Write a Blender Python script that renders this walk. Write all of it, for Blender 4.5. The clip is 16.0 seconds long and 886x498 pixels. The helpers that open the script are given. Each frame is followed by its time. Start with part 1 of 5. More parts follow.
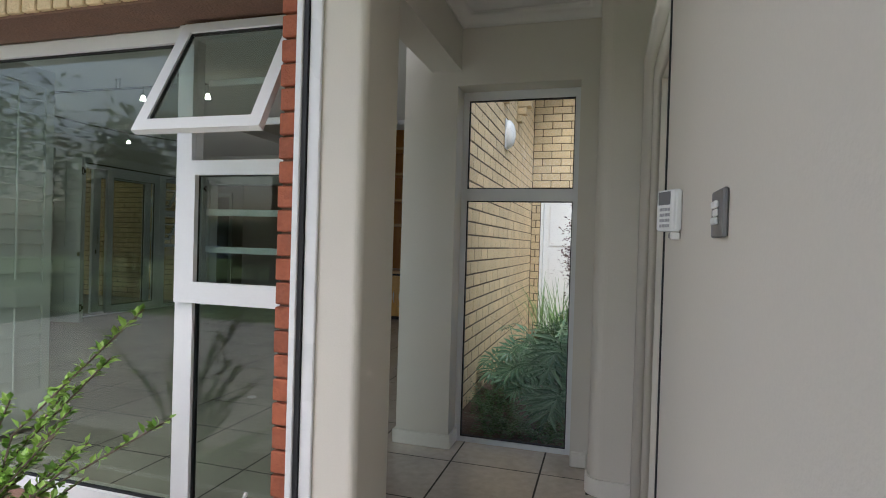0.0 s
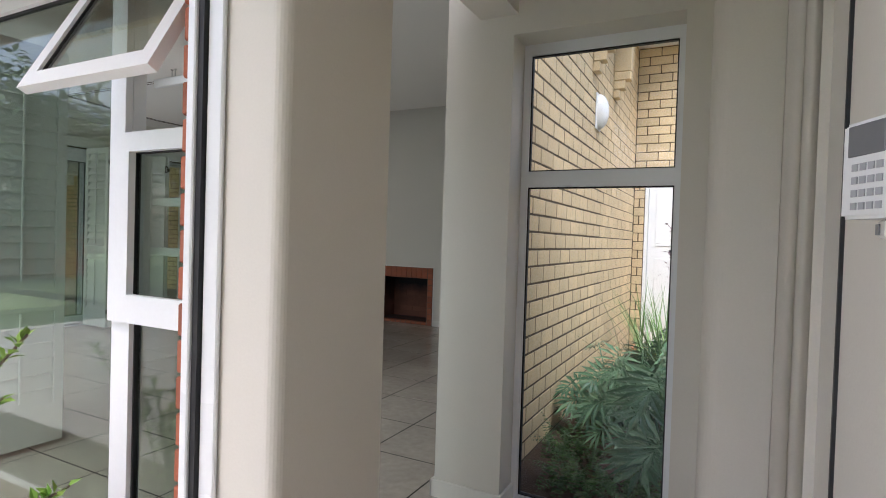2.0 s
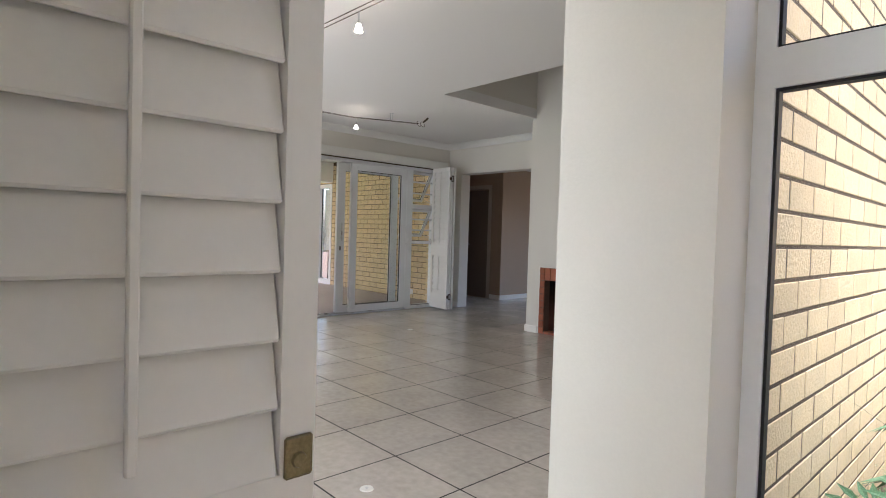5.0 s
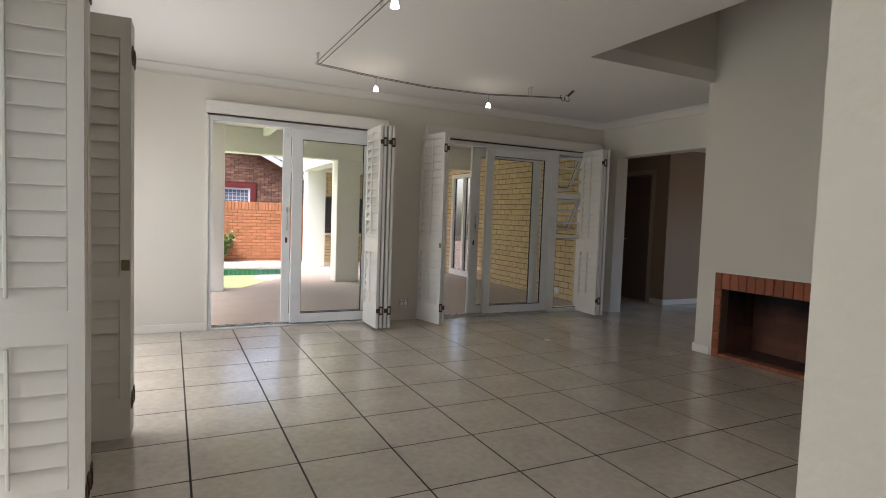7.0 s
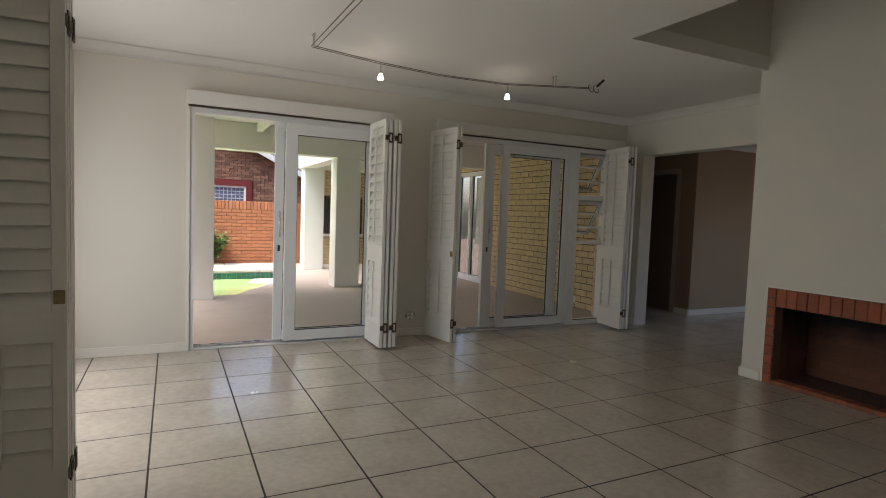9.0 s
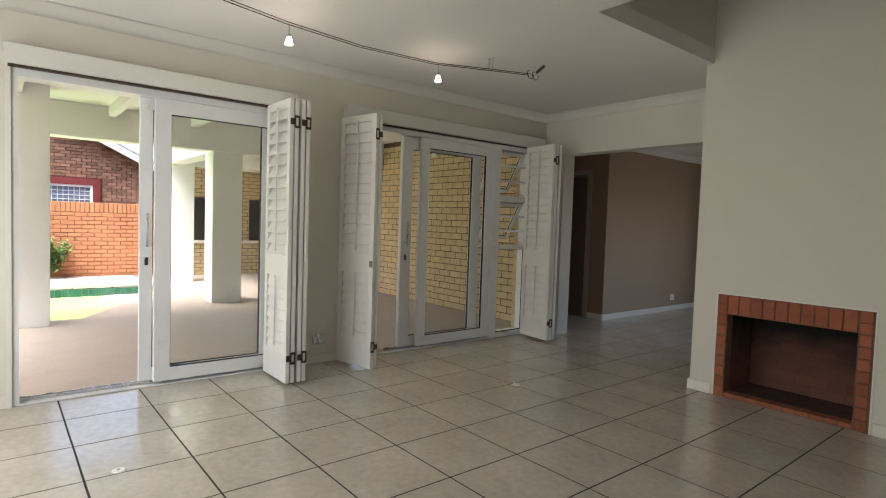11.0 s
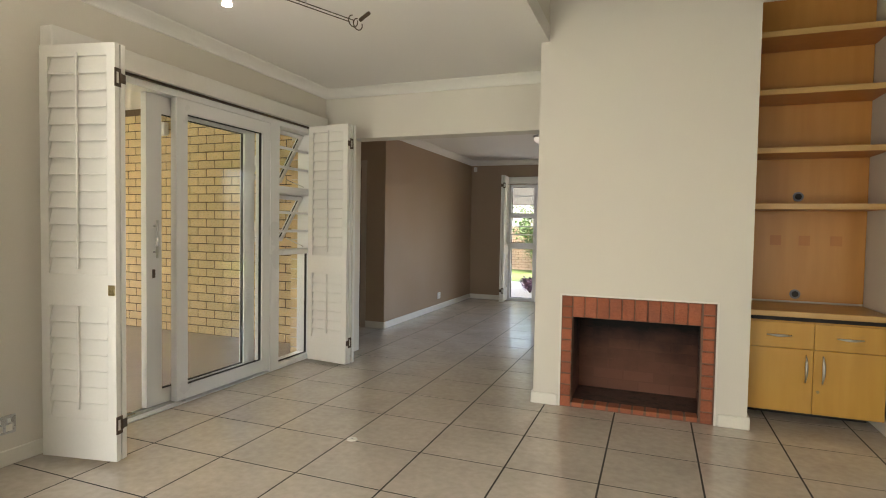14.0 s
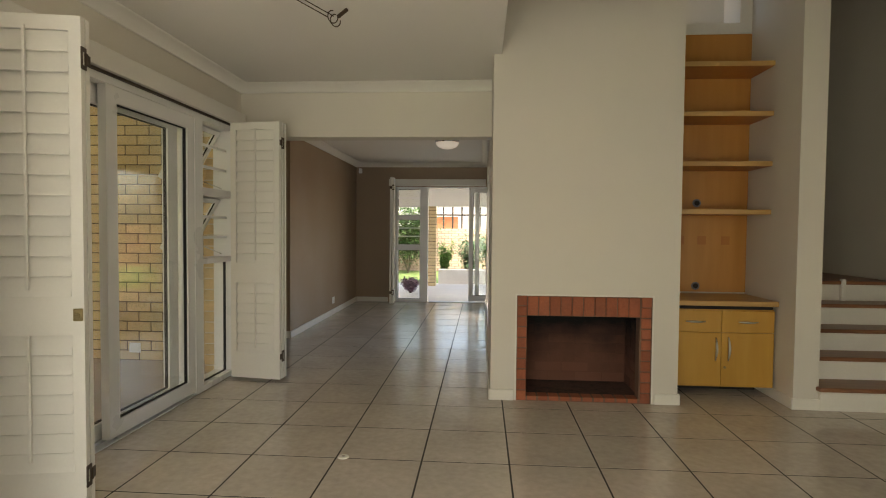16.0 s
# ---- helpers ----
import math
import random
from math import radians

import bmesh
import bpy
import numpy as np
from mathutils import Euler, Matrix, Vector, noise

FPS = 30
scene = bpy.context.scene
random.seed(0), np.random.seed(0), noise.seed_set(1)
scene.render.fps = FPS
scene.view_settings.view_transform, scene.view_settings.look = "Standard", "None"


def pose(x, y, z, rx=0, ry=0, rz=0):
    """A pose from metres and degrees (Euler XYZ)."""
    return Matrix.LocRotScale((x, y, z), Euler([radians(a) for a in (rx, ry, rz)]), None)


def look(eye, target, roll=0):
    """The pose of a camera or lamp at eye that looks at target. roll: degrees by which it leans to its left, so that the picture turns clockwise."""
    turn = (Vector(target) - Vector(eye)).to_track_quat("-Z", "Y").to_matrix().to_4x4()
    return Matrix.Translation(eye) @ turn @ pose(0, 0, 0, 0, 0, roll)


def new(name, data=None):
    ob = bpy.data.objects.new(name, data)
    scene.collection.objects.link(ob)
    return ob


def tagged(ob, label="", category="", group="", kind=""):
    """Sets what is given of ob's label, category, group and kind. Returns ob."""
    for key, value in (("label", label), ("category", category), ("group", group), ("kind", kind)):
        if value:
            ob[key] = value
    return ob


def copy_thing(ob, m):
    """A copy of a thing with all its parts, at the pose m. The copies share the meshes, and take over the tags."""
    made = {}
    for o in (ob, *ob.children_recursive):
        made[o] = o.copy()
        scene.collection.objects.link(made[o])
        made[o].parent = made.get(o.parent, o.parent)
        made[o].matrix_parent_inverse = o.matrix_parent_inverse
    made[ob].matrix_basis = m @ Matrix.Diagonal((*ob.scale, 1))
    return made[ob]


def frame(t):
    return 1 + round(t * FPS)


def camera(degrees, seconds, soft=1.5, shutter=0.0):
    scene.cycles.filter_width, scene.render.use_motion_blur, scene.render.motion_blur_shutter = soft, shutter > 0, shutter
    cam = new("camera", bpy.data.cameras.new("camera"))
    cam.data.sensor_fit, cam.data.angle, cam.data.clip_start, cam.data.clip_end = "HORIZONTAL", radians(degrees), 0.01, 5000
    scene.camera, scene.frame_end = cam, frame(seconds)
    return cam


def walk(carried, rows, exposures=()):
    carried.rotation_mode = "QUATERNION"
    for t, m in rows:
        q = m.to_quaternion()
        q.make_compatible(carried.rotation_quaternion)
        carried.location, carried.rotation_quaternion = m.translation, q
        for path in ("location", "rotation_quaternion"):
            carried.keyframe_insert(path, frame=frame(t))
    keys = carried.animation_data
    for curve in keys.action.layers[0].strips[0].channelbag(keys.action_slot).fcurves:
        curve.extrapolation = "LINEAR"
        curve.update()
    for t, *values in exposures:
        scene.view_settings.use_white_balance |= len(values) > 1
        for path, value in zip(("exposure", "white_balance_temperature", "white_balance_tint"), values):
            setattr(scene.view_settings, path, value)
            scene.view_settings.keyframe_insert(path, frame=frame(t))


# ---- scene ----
cam = camera(77.6, 16.0, soft=1.0)
PATH = [
    (0, (0.049, 0.154, 1.242), (-0.513, 2.073, 1.221), 1.7),
    (0.5, (0.071, 0.368, 1.23), (-0.548, 2.269, 1.208), 1.7),
    (1, (0.109, 0.586, 1.239), (-0.608, 2.452, 1.216), 1.8),
    (1.5, (0.101, 0.774, 1.247), (-0.712, 2.601, 1.22), 1.8),
    (2, (0.067, 0.987, 1.255), (-0.848, 2.765, 1.218), 1.8),
    (2.5, (0.006, 1.214, 1.238), (-0.998, 2.944, 1.196), 1.8),
    (3, (-0.067, 1.443, 1.232), (-1.143, 3.128, 1.186), 1.8),
    (3.5, (-0.169, 1.682, 1.23), (-1.335, 3.306, 1.182), 2.0),
    (4, (-0.239, 1.884, 1.215), (-1.518, 3.421, 1.163), 1.9),
    (4.5, (-0.331, 2.138, 1.229), (-1.709, 3.587, 1.178), 1.8),
    (5, (-0.435, 2.349, 1.219), (-1.907, 3.703, 1.162), 1.7),
    (5.2, (-0.481, 2.443, 1.22), (-1.988, 3.756, 1.159), 1.6),
    (7.3, (-1.058, 3.140, 1.284), (-2.868, 3.983, 1.162), 2.0),
    (7.5, (-1.085, 3.157, 1.29), (-2.9, 3.987, 1.164), 2.0),
    (8, (-1.299, 3.236, 1.324), (-3.114, 4.066, 1.192), 2.1),
    (8.2, (-1.369, 3.262, 1.336), (-3.186, 4.088, 1.207), 2.1),
    (10.3, (-2.307, 3.306, 1.362), (-3.96, 4.427, 1.252), 2.0),
    (10.5, (-2.403, 3.321, 1.353), (-4.029, 4.481, 1.247), 2.0),
    (11, (-2.643, 3.352, 1.334), (-4.192, 4.614, 1.237), 1.9),
    (11.5, (-2.886, 3.39, 1.34), (-4.345, 4.754, 1.245), 1.7),
    (12, (-3.097, 3.493, 1.328), (-4.457, 4.957, 1.237), 1.5),
    (12.5, (-3.319, 3.6, 1.323), (-4.563, 5.163, 1.234), 1.3),
    (13, (-3.545, 3.641, 1.31), (-4.607, 5.334, 1.226), 1.3),
    (13.5, (-3.812, 3.729, 1.295), (-4.692, 5.523, 1.216), 1.1),
    (14, (-4.053, 3.792, 1.313), (-4.768, 5.658, 1.236), 1.0),
    (14.5, (-4.292, 3.802, 1.325), (-4.845, 5.723, 1.249), 0.8),
    (15, (-4.498, 3.722, 1.311), (-4.917, 5.676, 1.24), 0.8),
    (15.5, (-4.719, 3.653, 1.333), (-5.01, 5.63, 1.262), 0.6),
    (16, (-4.958, 3.586, 1.338), (-5.099, 5.58, 1.268), 0.5),
]
EXPOSURE = [(0.0, 0.7, 5780, 11.5), (1.0, 0.95, 5830, 13), (2.0, 1.27, 5850, 16), (2.5, 1.54, 5850, 18), (3.5, 2.0, 5850, 19), (5.2, 2.43, 5900, 19.5), (7.3, 1.36, 6480, 18.8), (8.2, 1.05, 6580, 18.5),
            (10.3, 1.63, 6500, 15.2), (11.5, 2.1, 6600, 14.4), (13.0, 2.57, 6980, 15.2), (14.0, 2.85, 7200, 15), (14.5, 2.82, 7320, 14.7), (15.5, 2.36, 7650, 14), (16.0, 2.18, 7850, 13.2)]
walk(cam, [(t, look(eye, target, roll)) for t, eye, target, roll in PATH], EXPOSURE)

SKY_STRENGTH, SUN_STRENGTH = 0.15, 2.6
WIN_S = 5.0


# ---- world and light ----
world = bpy.data.worlds.new("sky")
scene.world = world
world.use_nodes = True
_n = world.node_tree.nodes
_sky = _n.new("ShaderNodeTexSky")
_sky.sky_type, _sky.sun_disc = "NISHITA", False
_sky.sun_elevation, _sky.sun_rotation = radians(55), radians(200)
_sky.air_density, _sky.dust_density, _sky.ozone_density = 1.0, 4.0, 0.6
world.node_tree.links.new(_sky.outputs[0], _n["Background"].inputs[0])
_n["Background"].inputs[1].default_value = SKY_STRENGTH

sun = new("sun", bpy.data.lights.new("sun", "SUN"))
sun.data.energy, sun.data.angle, sun.data.color = SUN_STRENGTH, radians(40), (1.0, 0.97, 0.92)
sun.matrix_world = look((0, 0, 20), (-6, 9, 0.0))


def window_light(name, x, y, z, rx, rz, w, h, power):
    """Area lamp standing in for light that enters through an opening."""
    d = bpy.data.lights.new(name, "AREA")
    d.shape, d.size, d.size_y, d.energy, d.color = "RECTANGLE", w, h, power, (0.95, 0.98, 1.0)
    ob = new(name, d)
    ob.matrix_world = pose(x, y, z, rx, 0, rz)
    return ob


# ---- materials ----
def material(name, build):
    m = bpy.data.materials.new(name)
    m.use_nodes = True
    t = m.node_tree
    build(t.nodes, t.links, t.nodes["Principled BSDF"])
    return m


def surface(name, color, rough=0.6, metal=0.0, vary=0.06, scale=3.0, fine=60.0, bump=0.02, spec=0.5, random_tone=0.0,
            stain=None, stain_amount=0.0, stretch=(1, 1, 1), coat=0.0, bump_scale=None, rough_vary=0.1):
    """Painted or natural surface: base colour with two scales of variation, fine relief and wear."""
    def build(n, l, b):
        tc = n.new("ShaderNodeTexCoord")
        mp = n.new("ShaderNodeMapping")
        mp.inputs["Scale"].default_value = stretch
        geo = n.new("ShaderNodeNewGeometry")
        l.new(geo.outputs["Position"], mp.inputs[0])
        big = n.new("ShaderNodeTexNoise")
        big.inputs["Scale"].default_value, big.inputs["Detail"].default_value = scale, 5
        l.new(mp.outputs[0], big.inputs["Vector"])
        small = n.new("ShaderNodeTexNoise")
        small.inputs["Scale"].default_value, small.inputs["Detail"].default_value = fine, 3
        l.new(mp.outputs[0], small.inputs["Vector"])
        add = n.new("ShaderNodeMath")
        add.operation = "ADD"
        l.new(big.outputs[0], add.inputs[0]), l.new(small.outputs[0], add.inputs[1])
        rng = n.new("ShaderNodeMapRange")
        rng.inputs[1].default_value, rng.inputs[2].default_value = 0.6, 1.4
        rng.inputs[3].default_value, rng.inputs[4].default_value = 1 - vary, 1 + vary
        l.new(add.outputs[0], rng.inputs[0])
        val = rng.outputs[0]
        if random_tone:
            info = n.new("ShaderNodeObjectInfo")
            isl = n.new("ShaderNodeMath")
            isl.operation = "ADD"
            l.new(info.outputs["Random"], isl.inputs[0]), l.new(geo.outputs["Random Per Island"], isl.inputs[1])
            r2 = n.new("ShaderNodeMapRange")
            r2.inputs[1].default_value, r2.inputs[2].default_value = 0.0, 2.0
            r2.inputs[3].default_value, r2.inputs[4].default_value = 1 - random_tone, 1 + random_tone
            l.new(isl.outputs[0], r2.inputs[0])
            mul = n.new("ShaderNodeMath")
            mul.operation = "MULTIPLY"
            l.new(val, mul.inputs[0]), l.new(r2.outputs[0], mul.inputs[1])
            val = mul.outputs[0]
        hsv = n.new("ShaderNodeHueSaturation")
        hsv.inputs["Color"].default_value = (*color, 1)
        l.new(val, hsv.inputs["Value"])
        out = hsv.outputs[0]
        if stain:
            sn = n.new("ShaderNodeTexNoise")
            sn.inputs["Scale"].default_value, sn.inputs["Detail"].default_value = scale * 2.3, 8
            l.new(mp.outputs[0], sn.inputs["Vector"])
            sr = n.new("ShaderNodeMapRange")
            sr.inputs[1].default_value, sr.inputs[2].default_value = 0.5, 0.75
            sr.inputs[3].default_value, sr.inputs[4].default_value = 0.0, stain_amount
            l.new(sn.outputs[0], sr.inputs[0])
            mx = n.new("ShaderNodeMix")
            mx.data_type = "RGBA"
            l.new(sr.outputs[0], mx.inputs["Factor"])
            l.new(out, mx.inputs["A"])
            mx.inputs["B"].default_value = (*stain, 1)
            out = mx.outputs["Result"]
        l.new(out, b.inputs["Base Color"])
        b.inputs["Metallic"].default_value = metal
        b.inputs["Specular IOR Level"].default_value = spec
        b.inputs["Coat Weight"].default_value = coat
        rr = n.new("ShaderNodeMapRange")
        rr.inputs[1].default_value, rr.inputs[2].default_value = 0.3, 0.7
        rr.inputs[3].default_value, rr.inputs[4].default_value = max(0.02, rough - rough_vary), min(1, rough + rough_vary)
        l.new(big.outputs[0], rr.inputs[0])
        l.new(rr.outputs[0], b.inputs["Roughness"])
        if bump:
            bp = n.new("ShaderNodeBump")
            bp.inputs["Strength"].default_value, bp.inputs["Distance"].default_value = min(1.0, bump * 10), 0.01 if not bump_scale else bump_scale
            l.new(small.outputs[0], bp.inputs["Height"])
            l.new(bp.outputs[0], b.inputs["Normal"])
    return material(name, build)


def wood(name, light, dark, rough=0.4, grain=(14, 1.2, 14)):
    def build(n, l, b):
        geo = n.new("ShaderNodeNewGeometry")
        mp = n.new("ShaderNodeMapping")
        mp.inputs["Scale"].default_value = grain
        l.new(geo.outputs["Position"], mp.inputs[0])
        ns = n.new("ShaderNodeTexNoise")
        ns.inputs["Scale"].default_value, ns.inputs["Detail"].default_value = 1.6, 8
        l.new(mp.outputs[0], ns.inputs["Vector"])
        cr = n.new("ShaderNodeValToRGB")
        cr.color_ramp.elements[0].position, cr.color_ramp.elements[1].position = 0.3, 0.7
        cr.color_ramp.elements[0].color, cr.color_ramp.elements[1].color = (*dark, 1), (*light, 1)
        l.new(ns.outputs[0], cr.inputs[0])
        l.new(cr.outputs[0], b.inputs["Base Color"])
        b.inputs["Roughness"].default_value = rough
        bp = n.new("ShaderNodeBump")
        bp.inputs["Strength"].default_value, bp.inputs["Distance"].default_value = 0.06, 0.002
        l.new(ns.outputs[0], bp.inputs["Height"])
        l.new(bp.outputs[0], b.inputs["Normal"])
    return material(name, build)


def glass_pane(name, tint=(0.982, 0.992, 0.986), gloss=1.0, base=0.014):
    """Thin sheet of clear glass: straight through, with a mirror image that grows at grazing angles."""
    m = bpy.data.materials.new(name)
    m.use_nodes = True
    n, l = m.node_tree.nodes, m.node_tree.links
    n.remove(n["Principled BSDF"])
    tr, gl, mix, lw = (n.new("ShaderNodeBsdfTransparent"), n.new("ShaderNodeBsdfGlossy"), n.new("ShaderNodeMixShader"), n.new("ShaderNodeLayerWeight"))
    tr.inputs[0].default_value = (*tint, 1)
    gl.inputs["Roughness"].default_value = 0.0
    gl.inputs[0].default_value = (gloss, gloss, gloss, 1)
    lw.inputs[0].default_value = 0.5
    pw, ma = n.new("ShaderNodeMath"), n.new("ShaderNodeMath")
    pw.operation, ma.operation = "POWER", "MULTIPLY_ADD"
    pw.inputs[1].default_value = 4.0
    ma.inputs[1].default_value, ma.inputs[2].default_value = 0.5, base
    l.new(lw.outputs["Facing"], pw.inputs[0]), l.new(pw.outputs[0], ma.inputs[0])
    l.new(ma.outputs[0], mix.inputs[0]), l.new(tr.outputs[0], mix.inputs[1]), l.new(gl.outputs[0], mix.inputs[2])
    l.new(mix.outputs[0], n["Material Output"].inputs[0])
    return m


def glow(name, color, strength):
    def build(n, l, b):
        b.inputs["Base Color"].default_value = (*color, 1)
        b.inputs["Emission Color"].default_value = (*color, 1)
        b.inputs["Emission Strength"].default_value = strength
    return material(name, build)


def leaf_material(name, a, c, rough=0.45):
    def build(n, l, b):
        geo = n.new("ShaderNodeNewGeometry")
        cr = n.new("ShaderNodeValToRGB")
        cr.color_ramp.elements[0].color, cr.color_ramp.elements[1].color = (*a, 1), (*c, 1)
        l.new(geo.outputs["Random Per Island"], cr.inputs[0])
        l.new(cr.outputs[0], b.inputs["Base Color"])
        b.inputs["Roughness"].default_value = rough
        b.inputs["Subsurface Weight"].default_value = 0.0
    return material(name, build)


CREAM = surface("cream_plaster", (0.672, 0.634, 0.557), 0.62, vary=0.025, scale=1.3, fine=160, bump=0.012, bump_scale=0.004)
WHITE_CEIL = surface("ceiling_paint", (0.78, 0.76, 0.72), 0.8, vary=0.02, scale=0.9, fine=120, bump=0.008, bump_scale=0.004)
CORNICE = surface("cornice_paint", (0.76, 0.74, 0.69), 0.7, vary=0.02, scale=2, fine=120, bump=0.005)
TAUPE = surface("taupe_plaster", (0.335, 0.24, 0.16), 0.5, vary=0.03, scale=1.2, fine=150, bump=0.012, bump_scale=0.004)
TILE = surface("floor_tile", (0.525, 0.468, 0.40), 0.18, vary=0.16, scale=2.6, fine=22, bump=0.006, bump_scale=0.004, random_tone=0.05,
               stain=(0.56, 0.51, 0.44), stain_amount=0.35, rough_vary=0.06, spec=0.75)
GROUT = surface("dark_grout", (0.04, 0.036, 0.03), 0.95, vary=0.25, scale=8, fine=90)
ALU = surface("white_aluminium", (0.76, 0.77, 0.77), 0.35, vary=0.02, scale=2, fine=90, bump=0.0)
GASKET = surface("black_gasket", (0.012, 0.012, 0.014), 0.6, vary=0.1, bump=0)
SHUTTER = surface("shutter_paint", (0.73, 0.715, 0.665), 0.42, vary=0.025, scale=5, fine=60, bump=0.006, bump_scale=0.003)
BRONZE = surface("bronze_hinge", (0.09, 0.065, 0.045), 0.45, metal=0.7, vary=0.2, scale=30, fine=200, bump=0)
BRASS = surface("aged_brass", (0.30, 0.24, 0.13), 0.4, metal=0.9, vary=0.25, scale=40, fine=200, bump=0)
STEEL = surface("brushed_steel", (0.55, 0.55, 0.54), 0.3, metal=1.0, vary=0.05, scale=10, fine=200, bump=0)
YBRICK = surface("yellow_face_brick", (0.64, 0.495, 0.285), 0.85, vary=0.14, scale=7, fine=70, bump=0.06, random_tone=0.16, stain=(0.62, 0.5, 0.32), stain_amount=0.5)
YMORTAR = surface("brown_mortar", (0.10, 0.068, 0.038), 0.95, vary=0.2, scale=9, fine=90, bump=0.05)
RBRICK = surface("red_face_brick", (0.33, 0.098, 0.046), 0.75, vary=0.16, scale=9, fine=80, bump=0.05, random_tone=0.32, stain=(0.2, 0.06, 0.03), stain_amount=0.4)
RMORTAR = surface("red_mortar", (0.19, 0.11, 0.075), 0.95, vary=0.2, scale=9, fine=90, bump=0.05)
OMORTAR = surface("orange_mortar", (0.32, 0.15, 0.085), 0.95, vary=0.2, scale=9, fine=90, bump=0.05)
OBRICK = surface("orange_garden_brick", (0.46, 0.19, 0.092), 0.85, vary=0.14, scale=6, fine=60, bump=0.05, random_tone=0.2)
BBRICK = surface("brown_rustic_brick", (0.36, 0.19, 0.12), 0.9, vary=0.25, scale=6, fine=60, bump=0.08, random_tone=0.6)
SOOT = surface("sooty_firebrick", (0.21, 0.092, 0.055), 0.9, vary=0.3, scale=4, fine=60, bump=0.05, random_tone=0.25, stain=(0.02, 0.018, 0.016), stain_amount=0.45)
def soot_brick(name, brick, soot, z0, z1):
    """Firebrick whose soot thickens, with a ragged edge, towards the throat."""
    def build(n, l, b):
        geo, sep = n.new("ShaderNodeNewGeometry"), n.new("ShaderNodeSeparateXYZ")
        l.new(geo.outputs["Position"], sep.inputs[0])
        big, fine = n.new("ShaderNodeTexNoise"), n.new("ShaderNodeTexNoise")
        big.inputs["Scale"].default_value, big.inputs["Detail"].default_value = 4.0, 6
        fine.inputs["Scale"].default_value, fine.inputs["Detail"].default_value = 45.0, 4
        add = n.new("ShaderNodeMath")
        add.operation = "MULTIPLY_ADD"
        add.inputs[1].default_value = 0.45
        l.new(big.outputs[0], add.inputs[0]), l.new(sep.outputs[2], add.inputs[2])
        rng = n.new("ShaderNodeMapRange")
        rng.inputs[1].default_value, rng.inputs[2].default_value = z0 + 0.22, z1 + 0.22
        l.new(add.outputs[0], rng.inputs[0])
        hsv = n.new("ShaderNodeHueSaturation")
        hsv.inputs["Color"].default_value = (*brick, 1)
        tone = n.new("ShaderNodeMapRange")
        tone.inputs[1].default_value, tone.inputs[2].default_value, tone.inputs[3].default_value, tone.inputs[4].default_value = 0.0, 1.0, 0.82, 1.12
        l.new(geo.outputs["Random Per Island"], tone.inputs[0]), l.new(tone.outputs[0], hsv.inputs["Value"])
        mx = n.new("ShaderNodeMix")
        mx.data_type = "RGBA"
        mx.inputs["B"].default_value = (*soot, 1)
        l.new(rng.outputs[0], mx.inputs["Factor"]), l.new(hsv.outputs[0], mx.inputs["A"]), l.new(mx.outputs["Result"], b.inputs["Base Color"])
        b.inputs["Roughness"].default_value = 0.92
        bp = n.new("ShaderNodeBump")
        bp.inputs["Strength"].default_value, bp.inputs["Distance"].default_value = 0.5, 0.006
        l.new(fine.outputs[0], bp.inputs["Height"]), l.new(bp.outputs[0], b.inputs["Normal"])
    return material(name, build)


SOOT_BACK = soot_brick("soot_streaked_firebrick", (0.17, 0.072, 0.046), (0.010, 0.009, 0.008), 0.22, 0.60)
SOOT_ASH = surface("ash_blackened_hearth", (0.10, 0.055, 0.04), 0.95, vary=0.35, scale=5, fine=50, bump=0.05, stain=(0.02, 0.017, 0.015), stain_amount=0.7)
MAPLE = wood("maple_veneer", (0.54, 0.295, 0.055), (0.49, 0.255, 0.042), 0.36, (9, 9, 1.0))
MAPLE_EDGE = wood("beech_edging", (0.55, 0.34, 0.13), (0.47, 0.27, 0.09), 0.35, (1.2, 14, 14))
SHELF = wood("orange_shelf_veneer", (0.50, 0.195, 0.045), (0.45, 0.165, 0.035), 0.4, (9, 9, 1.0))
PANEL_VENEER = wood("honey_back_veneer", (0.53, 0.245, 0.058), (0.47, 0.205, 0.045), 0.38, (9, 9, 1.0))
SHELF_FADED = wood("faded_veneer_patch", (0.46, 0.18, 0.04), (0.42, 0.155, 0.034), 0.45, (9, 9, 1.0))
TREAD = wood("stair_tread", (0.29, 0.125, 0.055), (0.19, 0.075, 0.034), 0.35, (1.2, 14, 14))
PAINT = surface("white_trim_paint", (0.74, 0.71, 0.64), 0.45, vary=0.03, scale=4, fine=80, bump=0.005)
EXTWHITE = surface("white_masonry_paint", (0.80, 0.80, 0.77), 0.8, vary=0.04, scale=1.2, fine=70, bump=0.02, stain=(0.6, 0.58, 0.52), stain_amount=0.15)
CONCRETE = surface("patio_screed", (0.44, 0.385, 0.34), 0.85, vary=0.08, scale=1.4, fine=55, bump=0.03, stain=(0.33, 0.29, 0.25), stain_amount=0.35)
PAVING = surface("pool_coping", (0.5, 0.47, 0.42), 0.85, vary=0.1, scale=3, fine=50, bump=0.04, random_tone=0.08)
POOLTILE = surface("green_pool_tile", (0.02, 0.12, 0.075), 0.2, vary=0.2, scale=8, fine=60, bump=0, random_tone=0.35)
WATER = surface("green_pool_water", (0.46, 0.64, 0.27), 0.06, vary=0.18, scale=1.2, fine=9, bump=0.01, bump_scale=0.01)
PAVE_LIGHT = surface("pale_terrace_stone", (0.74, 0.70, 0.64), 0.8, vary=0.08, scale=3, fine=50, bump=0.03)
OCHRE = surface("ochre_wall_brick", (0.50, 0.37, 0.29), 0.85, vary=0.14, scale=6, fine=60, bump=0.05, random_tone=0.2)
